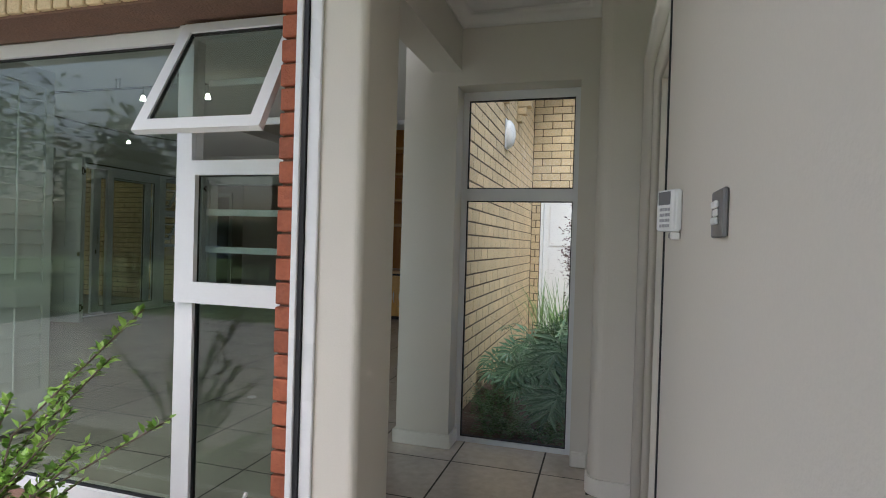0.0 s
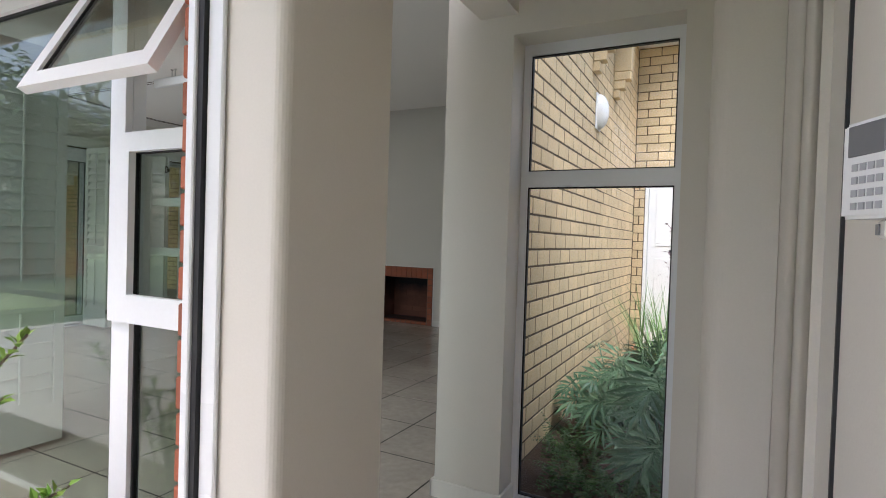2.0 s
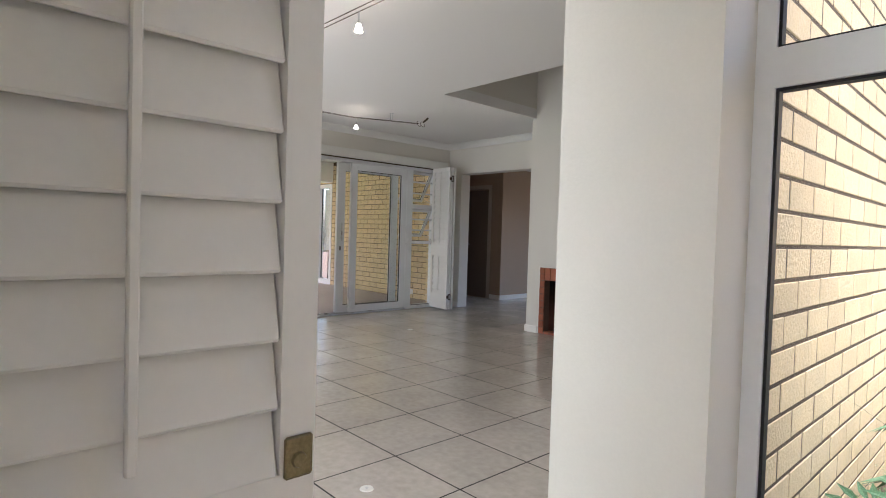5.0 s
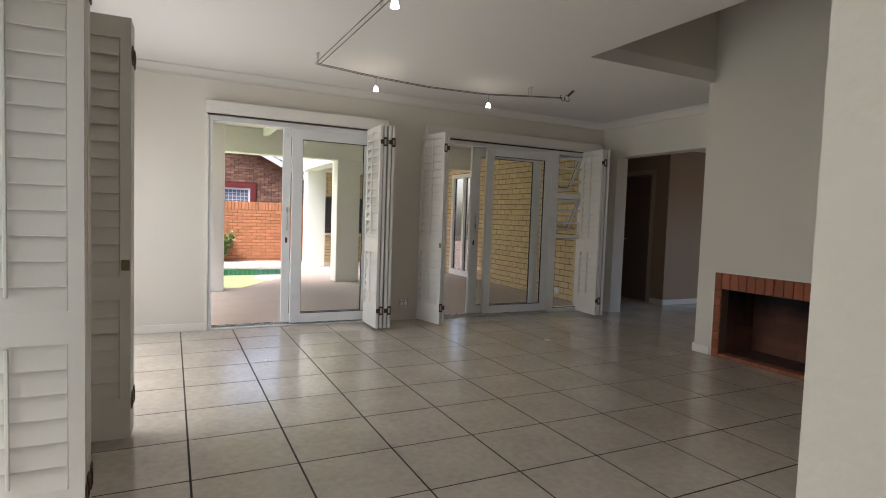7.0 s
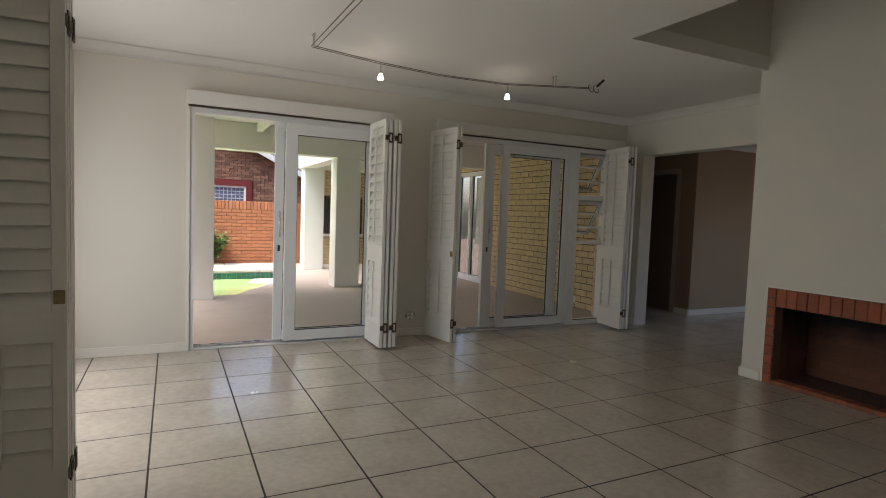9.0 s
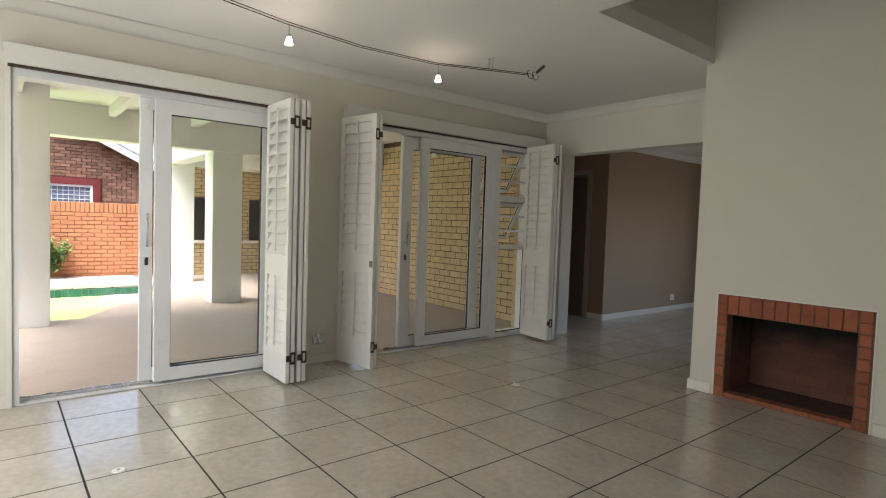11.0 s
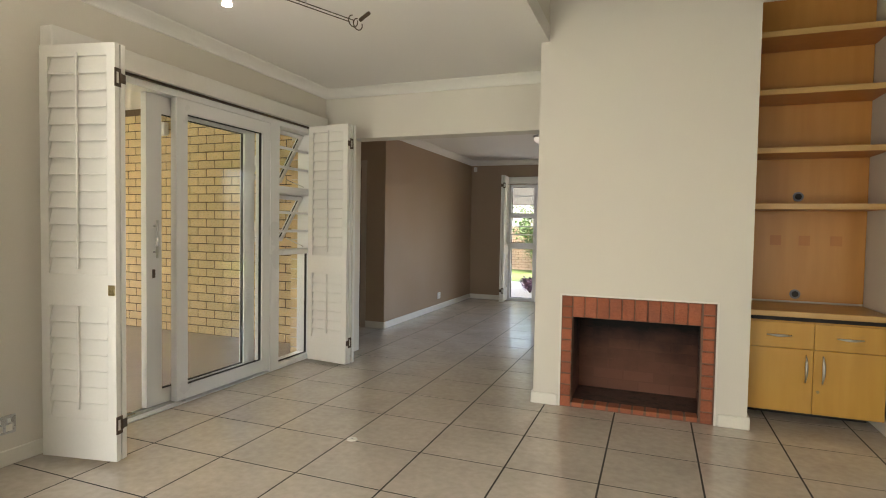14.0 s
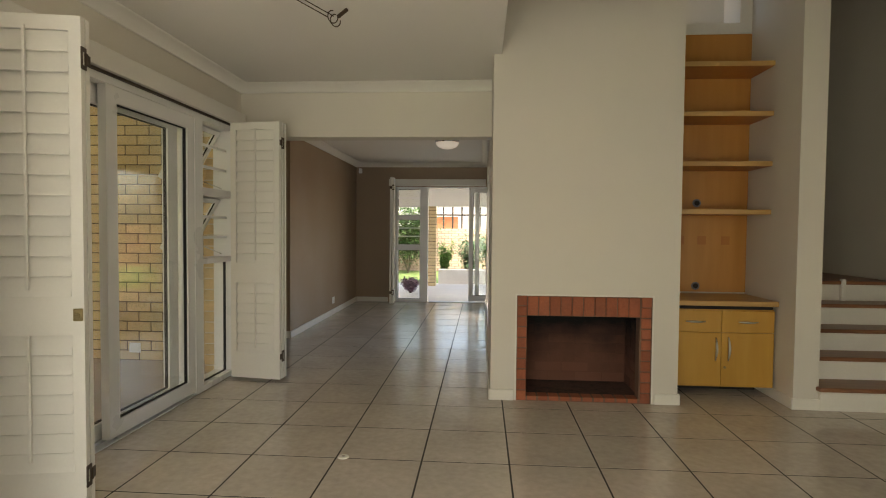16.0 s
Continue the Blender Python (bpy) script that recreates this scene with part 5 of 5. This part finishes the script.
def fern(bm, rnd, base, yaw, length, rise, droop, lw, ll, n=12):
    """An arching frond with paired leaflets."""
    d = Vector((math.cos(yaw), math.sin(yaw), 0))
    s = Vector((-d.y, d.x, 0))
    p, ang = Vector(base), rise
    for k in range(n):
        q = p + (d * math.cos(ang) + Vector((0, 0, 1)) * math.sin(ang)) * (length / n)
        up = Vector((0, 0, 1)) * math.cos(ang) - d * math.sin(ang)
        rod_w = Vector((0, 0, 0.002))
        bm.faces.new([bm.verts.new(v) for v in (p - s * 0.002, p + s * 0.002, q + s * 0.002 + rod_w)])
        f = math.sin(math.pi * (0.15 + 0.85 * (k + 1) / (n + 1)))
        for sd in (-1, 1):
            leaflet(bm, q, s * sd + d * 0.5 + Vector((0, 0, rnd.uniform(-0.25, 0.1))), up, ll * f, lw)
        p = q
        ang -= droop / n


def split_leaf(bm, rnd, base, tip, size, face):
    """A deeply cut philodendron leaf on its stalk."""
    base, tip = Vector(base), Vector(tip)
    d = (tip - base).normalized()
    n = d.cross(face).normalized()
    s = 0.004
    bm.faces.new([bm.verts.new(v) for v in (base - n * s, base + n * s, tip + n * s, tip - n * s)])
    down = (d * 0.6 - Vector((0, 0, 0.7))).normalized()
    side = down.cross(face).normalized()
    for k in range(6):
        f = k / 5
        q = tip + down * size * 0.42 * f
        ln = size * (0.62 + 0.2 * math.sin(math.pi * f)) * rnd.uniform(0.85, 1.1)
        for sd in (-1, 1):
            leaflet(bm, q, side * sd * (1.0 - 0.45 * f) + down * (-0.35 + 1.15 * f), face, ln, size * 0.06)
    leaflet(bm, tip + down * size * 0.36, down, face, size * 0.72, size * 0.065)


def bush(name, label, at, radius, height, n, mat, leaf=0.05, seed=1, stems=9, category="shrub", stem_mat=None):
    """Branching shrub: stems that fork, with many small leaves along the twigs."""
    rnd = random.Random(seed)
    ob = thing(name, label, category, at)
    sb, lb = bmesh.new(), bmesh.new()
    for k in range(stems):
        yaw = 2 * math.pi * k / stems + rnd.uniform(-0.4, 0.4)
        lean = rnd.uniform(0.1, 1.0)
        top = Vector((math.cos(yaw) * radius * lean, math.sin(yaw) * radius * lean, height * rnd.uniform(0.6, 1.0)))
        mid = top * 0.5 + Vector((0, 0, height * 0.08))
        rod(sb, (0, 0, 0), mid, 0.010, 6, 0.007)
        rod(sb, mid, top, 0.007, 6, 0.003)
        for j in range(max(1, n // stems)):
            f = rnd.uniform(0.25, 1.0)
            c = mid * (2 * f) if f < 0.5 else mid + (top - mid) * (2 * f - 1)
            c = c + Vector((rnd.gauss(0, radius * 0.14), rnd.gauss(0, radius * 0.14), rnd.gauss(0, height * 0.06)))
            d = Vector((rnd.uniform(-1, 1), rnd.uniform(-1, 1), rnd.uniform(-0.4, 0.6)))
            leaflet(lb, c, d, Vector((rnd.uniform(-0.4, 0.4), rnd.uniform(-0.4, 0.4), 1)), leaf * rnd.uniform(0.7, 1.3), leaf * 0.28)
    part("stem", sb, stem_mat or BARK, ob)
    tagged(part("foliage", lb, mat, ob), kind="stuff")
    return ob


# front shrub by the window
rnd = random.Random(11)
fs = thing("front_shrub", "fresh green leafy shrub growing before the front window", "shrub", (-2.15, 1.55, -0.25))
sb, lb = bmesh.new(), bmesh.new()
more = [((rnd.uniform(0.15, 0.66), rnd.uniform(-0.1, 0.3), rnd.uniform(0.3, 0.9)), 18) for _ in range(15)]
for tip, k in (*more, ((0.60, 0.22, 1.22), 30), ((0.42, 0.25, 1.02), 30), ((0.40, 0.18, 0.72), 24), ((-0.1, -0.1, 1.05), 26), ((0.2, 0.05, 0.62), 26), ((-0.5, 0.1, 0.95), 24), ((0.48, 0.1, 0.45), 20), ((0.05, 0.15, 0.85), 26), ((-0.3, -0.2, 0.6), 26)):
    tip = Vector(tip)
    mid = Vector((tip.x * 0.3, tip.y * 0.3, tip.z * 0.62))
    pts = [mid * (2 * f) if f < 0.5 else mid + (tip - mid) * (2 * f - 1) for f in [i / 12 for i in range(13)]]
    for a, b in zip(pts, pts[1:]):
        rod(sb, a, b, 0.004, 5)
    for j in range(int(k * 3.6)):
        f = rnd.uniform(0.3, 1.0)
        i = min(11, int(f * 12))
        c = pts[i].lerp(pts[i + 1], f * 12 - i)
        d = (tip - mid).normalized() * 0.6 + Vector((rnd.uniform(-1, 1), rnd.uniform(-1, 1), rnd.uniform(-0.5, 0.8)))
        leaflet(lb, c, d, Vector((rnd.uniform(-0.5, 0.5), rnd.uniform(-0.5, 0.5), 1)), rnd.uniform(0.028, 0.055), 0.0125)
part("stem", sb, BARK, fs)
tagged(part("foliage", lb, LEAF_Y, fs), kind="stuff")
structure("flower_bed", boxes((-7.0, -1.1, 1.25, 2.08, -0.32, -0.03)), SOIL, "soil bed under the front windows", "flower bed")

# courtyard seen through the hall window
structure("courtyard_ground", boxes((-1.0, 2.2, 3.63, 8.1, -0.3, -0.04)), SOIL, "dark soil of the planted courtyard", "ground")
cw = tagged(part("wall_courtyard_west", boxes((-1.068, -0.9592, 3.632, 8.12, -0.3, 3.9)), YMORTAR), "yellow face-brick courtyard wall", "wall", "", "structure")
brick_wall(cw, "y", 3.607, 8.0, -0.957, 1, -0.033, 3.8, YBRICK, lambda a, z: 3.65 < a < 6.1 and 0.1 < z < 2.6, L=0.2475, H=0.094, J=0.0095, seed=13)
cn = tagged(part("wall_courtyard_north", slab(bmesh.new(), "x", -0.965, 2.4, 8.012, 8.15, -0.3, 3.9, [(-0.83, 0.10, 0.06, 2.05)]), YMORTAR), "yellow face-brick wall round a white gate", "wall", "", "structure")
brick_wall(cn, "x", -0.955, 2.4, 8.002, -1, 2.06, 3.72, YBRICK, lambda a, z: a < 0.6, L=0.2475, H=0.094, J=0.0095, seed=15)
brick_wall(cn, "x", -0.955, -0.832, 8.002, -1, -0.05, 2.06, YBRICK, None, L=0.1175, H=0.094, J=0.0095, seed=16)
brick_wall(cn, "x", 0.104, 2.4, 8.002, -1, -0.05, 2.06, YBRICK, None, L=0.2475, H=0.094, J=0.0095, seed=17)
structure("eaves_courtyard_west", boxes((-0.96, -0.55, 3.64, 7.69, 3.66, 3.72)), EXTWHITE, "white boarded eaves over the brick corbels", "eaves")
structure("eaves_courtyard", boxes((-0.95, 2.4, 7.7, 8.0, 3.62, 3.68)), EXTWHITE, "white boarded eaves over the courtyard", "eaves")
wall("wall_courtyard_east", "y", 3.64, 8.15, 2.2, 2.4, -0.3, 2.6, EXTWHITE, "white painted courtyard wall")
gt = tagged(thing("gate_courtyard", "white panelled timber gate, closed", "gate"), kind="structure")
part("leaf", boxes((-0.785, 0.055, 8.04, 8.08, 0.09, 2.005), bevel=0.003), EXTWHITE, gt)
part("frame", slab(bmesh.new(), "x", -0.828, 0.098, 8.014, 8.10, 0.065, 2.048, [(-0.79, 0.06, 0.065, 2.01)]), EXTWHITE, gt)
part("panel", boxes((-0.70, -0.40, 8.032, 8.039, 1.25, 1.90), (-0.33, -0.03, 8.032, 8.039, 1.25, 1.90), (-0.70, -0.03, 8.032, 8.039, 0.25, 1.10), bevel=0.002), EXTWHITE, gt)
part("step", boxes((-0.90, 0.15, 7.78, 8.0, -0.3, 0.05), bevel=0.006), OBRICK, gt, "red brick gate step")
ol = thing("bulkhead_light", "oval white opal bulkhead light on the brick wall", "wall lamp", (-0.955, 5.77, 2.375))
ob_ = bmesh.new()
bmesh.ops.create_uvsphere(ob_, u_segments=20, v_segments=12, radius=1.0)
ob_.transform(Matrix.Diagonal((0.085, 0.085, 0.15, 1)))
bmesh.ops.delete(ob_, geom=[v for v in ob_.verts if v.co.x < -0.004], context="VERTS")
ob_.transform(Matrix.Translation((0.014, 0, 0)))
part("bowl", ob_, FROST, ol, "", True)
part("base", boxes((0.0, 0.013, -0.088, 0.088, -0.152, 0.152), bevel=0.005), PLASTIC, ol)
for yy in (5.60, 6.50):
    cb = thing("brick_corbel", "stepped yellow brick corbel under the eaves", "corbel", (-0.955, yy, 2.66), "brick corbels")
    for k in range(3):
        part("brick", boxes((0.0, 0.055 + 0.05 * k, -0.055, 0.055, 0.083 * k, 0.083 * k + 0.076), bevel=0.004), YBRICK, cb)
    part("brick", boxes((0.0, 0.16, -0.055, 0.055, 0.249, 1.0), bevel=0.004), YBRICK, cb)

rnd = random.Random(5)
pl = thing("strap_leaf_clump", "clump of upright green strap leaves", "plant", (-0.28, 5.45, -0.05))
lb = bmesh.new()
for k in range(110):
    y = rnd.uniform(0, 2 * math.pi)
    blade(lb, (rnd.gauss(0, 0.10), rnd.gauss(0, 0.14), 0), y, rnd.uniform(0.55, 1.05), rnd.uniform(0.0035, 0.0068), rnd.uniform(1.1, 1.52), rnd.uniform(0.1, 1.2))
tagged(part("foliage", lb, LEAF, pl), kind="stuff")
p2 = copy_thing(pl, pose(0.35, 6.3, -0.05, 0, 0, 70))
p2 = copy_thing(pl, pose(-0.45, 6.55, -0.05, 0, 0, 140))
ph = thing("philodendron", "large dark green split-leaf philodendron", "plant", (-0.12, 4.45, -0.05))
lb = bmesh.new()
for k in range(84):
    y = rnd.uniform(0, 2 * math.pi)
    r, z = rnd.uniform(0.1, 0.44), rnd.uniform(0.2, 0.68)
    split_leaf(lb, rnd, (0.1 * math.cos(y), 0.2 * math.sin(y), 0.0), (r * math.cos(y), 1.3 * r * math.sin(y), z), rnd.uniform(0.15, 0.30),
               Vector((0.6 * math.cos(y) + rnd.uniform(-0.3, 0.3), 0.6 * math.sin(y) - 0.35 + rnd.uniform(-0.3, 0.3), 1)).normalized())
tagged(part("foliage", lb, LEAF_G, ph), kind="stuff")
copy_thing(ph, pose(-0.40, 4.95, -0.16, 0, 0, 50))
copy_thing(ph, pose(0.38, 4.9, -0.05, 0, 0, 110))
copy_thing(ph, pose(0.0, 5.55, -0.05, 0, 0, 200))
copy_thing(ph, pose(0.5, 6.0, -0.05, 0, 0, 290))
fe = thing("fern", "low dark green fern by the hall window", "plant", (-0.6, 3.9, -0.05))
lb = bmesh.new()
for k in range(46):
    fern(lb, rnd, (rnd.gauss(0, 0.08), rnd.gauss(0, 0.08), 0), rnd.uniform(0, 2 * math.pi), rnd.uniform(0.20, 0.34), rnd.uniform(0.7, 1.35), rnd.uniform(0.8, 1.7), 0.006, 0.03)
tagged(part("foliage", lb, LEAF_D, fe), kind="stuff")
copy_thing(fe, pose(0.1, 3.9, -0.05, 0, 0, 60))
for k, (fx, fy) in enumerate(((-0.74, 4.35), (-0.70, 4.85), (-0.72, 5.3), (-0.25, 3.85), (-0.68, 5.9))):
    copy_thing(fe, pose(fx, fy, -0.05, 0, 0, 67 * k + 25))
bush("courtyard_shrub", "airy shrub with small dark purplish leaves", (-0.06, 7.0, -0.05), 0.52, 1.78, 4200, LEAF_P, 0.055, 21, 16)

# garden beyond the far door
structure("garden_paving", boxes((-9.0, -3.0, 13.88, 17.6, -0.3, -0.03)), PAVE_LIGHT, "pale stone paving of the garden terrace", "paving")
structure("lawn", boxes((-16.0, 4.0, 17.6, 30.0, -0.3, -0.05)), GRASS, "short green lawn", "lawn")
structure("ceiling_terrace", boxes((-9.0, -3.0, 13.88, 17.14, 2.42, 2.52), (-9.0, -3.0, 16.86, 17.14, 1.90, 2.418)), EXTWHITE, "white boarded terrace roof with a fascia beam", "ceiling")
tp = thing("brick_pillar", "pale yellow face-brick terrace pillar", "pillar", (-6.19, 17.0, -0.03))
part("core", boxes((-0.105, 0.105, -0.105, 0.105, 0.0, 2.00)), YMORTAR, tp)
for k in range(24):
    part("brick", boxes((-0.115, 0.115, -0.115, 0.115, 0.083 * k + 0.005, 0.083 * k + 0.078), bevel=0.003), YBRICK, tp)
fw = tagged(part("wall_garden_north", boxes((-14, 4, 22.02, 22.2, -0.3, 1.38)), RMORTAR), "pale ochre brick boundary wall", "wall", "", "structure")
brick_wall(fw, "x", -9, -2, 22.0, -1, -0.05, 1.38, OCHRE, None, seed=19)
pb = structure("planter_wall", boxes((-6.05, -3.4, 17.45, 17.75, -0.1, 0.33), bevel=0.01), PAVE_LIGHT, "low pale stone planter wall", "wall")
fhouse = thing("far_house", "far house with a dark timber balcony and red tiles", "house", (-6.6, 34.0, -0.2))
part("wall", boxes((-5, 5, 0, 4, 0, 3.6)), EXTWHITE, fhouse)
part("roof", prism(bmesh.new(), [(-5.5, -0.6), (5.5, -0.6), (5.5, 4.6), (-5.5, 4.6)], 3.6, 3.9), ROOF, fhouse)
part("balcony", boxes(*[(-1.5 + 0.5 * k, -1.42 + 0.5 * k, -0.5, -0.42, 1.6, 2.9) for k in range(9)], (-1.5, 2.6, -0.52, -0.44, 2.3, 2.38), (-1.5, 2.6, -0.52, -0.44, 2.8, 2.9)), DARK, fhouse, "dark timber balcony posts")
part("red_panel", boxes((-1.0, 0.3, -0.3, -0.02, 1.5, 2.25)), OBRICK, fhouse)
bush("purple_shrub", "low rounded pinkish purple-leaved shrub", (-6.49, 15.35, -0.05), 0.25, 0.36, 1800, LEAF_PINK, 0.055, 31, 16)
bush("garden_shrub", "tall green garden shrub with dense leaves", (-5.95, 18.4, -0.05), 0.28, 1.1, 1500, LEAF, 0.08, 32, 12)
bush("garden_shrub", "pale grey-green garden shrub", (-5.3, 18.7, -0.05), 0.5, 1.3, 1500, LEAF_G, 0.09, 33, 12)
bush("garden_hedge", "dense green garden hedge", (-7.3, 21.0, -0.05), 1.2, 2.6, 4500, LEAF_D, 0.12, 34, 16)
bush("garden_hedge", "dense green garden hedge", (-9.2, 21.0, -0.05), 1.2, 2.8, 3000, LEAF_D, 0.16, 35, 16)
bush("pool_shrub", "small green shrub beside the pool", (-15.75, 4.15, -0.03), 0.42, 0.85, 1200, LEAF, 0.09, 36, 12)
bush("purple_shrub", "dark green shrub behind the planter", (-4.7, 19.2, -0.05), 0.5, 1.3, 1000, LEAF_D, 0.12, 37, 10)


def palm(at, h, seed):
    rnd = random.Random(seed)
    t = thing("palm_tree", "tall palm tree with a grey trunk and drooping fronds", "tree", at)
    tb = bmesh.new()
    for k in range(14):
        rod(tb, (0.02 * math.sin(k), 0, h * k / 14), (0.02 * math.sin(k + 1), 0, h * (k + 1) / 14), 0.17 - 0.003 * k, 10, 0.155 - 0.003 * k)
    part("trunk", tb, BARK, t)
    lb = bmesh.new()
    for k in range(30):
        fern(lb, rnd, (0, 0, h), rnd.uniform(0, 2 * math.pi), rnd.uniform(1.8, 2.5), rnd.uniform(0.1, 1.3), rnd.uniform(1.2, 2.2), 0.025, 0.6, 18)
    tagged(part("crown", lb, LEAF_D, t), kind="stuff")


# garden in front of the house, behind the walker, mirrored in the front window
structure("front_lawn", boxes((-30.0, 14.0, -26.0, -3.2, -0.5, -0.12)), GRASS, "green front lawn", "lawn")
wall("wall_front_boundary", "x", -30.0, 14.0, -26.3, -26.0, -0.4, 2.2, EXTWHITE, "white painted boundary wall")
palm((-8.5, -9.0, -0.12), 4.6, 41)
palm((-14.5, -13.0, -0.12), 5.2, 42)
bush("front_tree", "tall leafy green garden tree", (-15.5, -4.6, -0.12), 2.8, 5.6, 5200, LEAF_D, 0.26, 47, 24, "tree")
bush("front_tree", "tall leafy green garden tree", (-21.5, -8.5, -0.12), 3.2, 6.2, 5200, LEAF, 0.3, 48, 24, "tree")
bush("front_tree", "tall leafy green garden tree", (-10.5, -6.2, -0.12), 2.0, 4.2, 3600, LEAF_D, 0.24, 49, 20, "tree")
bush("front_hedge", "dense dark green front garden hedge", (-6.0, -12.0, -0.12), 1.7, 2.6, 2600, LEAF_D, 0.2, 43, 18)
bush("front_hedge", "dense dark green front garden hedge", (-10.5, -11.0, -0.12), 1.9, 2.4, 2600, LEAF_D, 0.2, 44, 18)
bush("front_hedge", "dense green front garden hedge", (-16.0, -10.0, -0.12), 2.2, 2.8, 2600, LEAF, 0.2, 45, 18)
bush("front_hedge", "dense green front garden hedge", (-3.0, -14.0, -0.12), 1.8, 3.0, 2600, LEAF, 0.2, 46, 18)

# front facade: brick pier, lintel course and wall between the windows
fa = tagged(part("facade", slab(bmesh.new(), "x", -7.6, -0.953, 1.85, 2.083, -0.3, 3.2, [(-3.42, -1.04, 0.03, 2.125), (-6.9, -4.45, 0.03, 2.125)]), RMORTAR), "red and yellow face-brick front wall", "wall", "", "structure")
pier = brick_mesh("brick", 0.092, 0.25, 0.075, RBRICK)
for k in range(25):
    o = new("brick", pier)
    o.parent, o.location = fa, (-1.001 + 0.0015 * math.sin(k * 2.3), 1.955, 0.04 + 0.0842 * k)
lt = brick_mesh("brick", 0.074, 0.25, 0.20, YBRICK)
for k in range(78):
    o = new("brick", lt)
    o.parent, o.location = fa, (-7.55 + 0.0838 * (k + 0.5), 1.955, 2.235)
brick_wall(fa, "x", -7.6, -0.99, 1.838, -1, 2.345, 3.2, YBRICK, None, seed=23, D=0.03)
brick_wall(fa, "x", -4.45, -3.42, 1.838, -1, -0.05, 2.1, RBRICK, None, seed=24, D=0.03)
structure("window_sill_front", boxes((-3.45, -1.05, 1.80, 2.083, -0.02, 0.028), (-6.95, -4.43, 1.80, 2.083, -0.02, 0.028), bevel=0.004), EXTWHITE, "white painted outer window sill", "sill")
hs = thing("white_conduit", "thin white plastic conduit bent up the brick pier", "conduit", (-1.10, 1.80, -0.06))
hb = bmesh.new()
pts = [Vector((-0.06 + 0.05 * f, -0.015, 0.42 * math.sin(f * 1.5))) for f in [k / 8 for k in range(9)]]
for a, b in zip(pts, pts[1:]):
    rod(hb, a, b, 0.007, 8)
part("pipe", hb, PLASTIC, hs, "", True)

# sky light entering through the front windows
window_light("front_window_light", -2.25, 2.275, 1.1, 90, 0, 2.2, 1.9, WIN_S * 0.52)
window_light("front_window_light_far", -5.65, 2.275, 1.1, 90, 0, 2.3, 1.9, WIN_S * 2.2)

# fill lamp in the added, unseen east opening, lighting the passage's west wall
window_light("passage_fill_light", -4.79, 11.1, 1.15, 90, 90, 2.3, 1.8, 0.17)
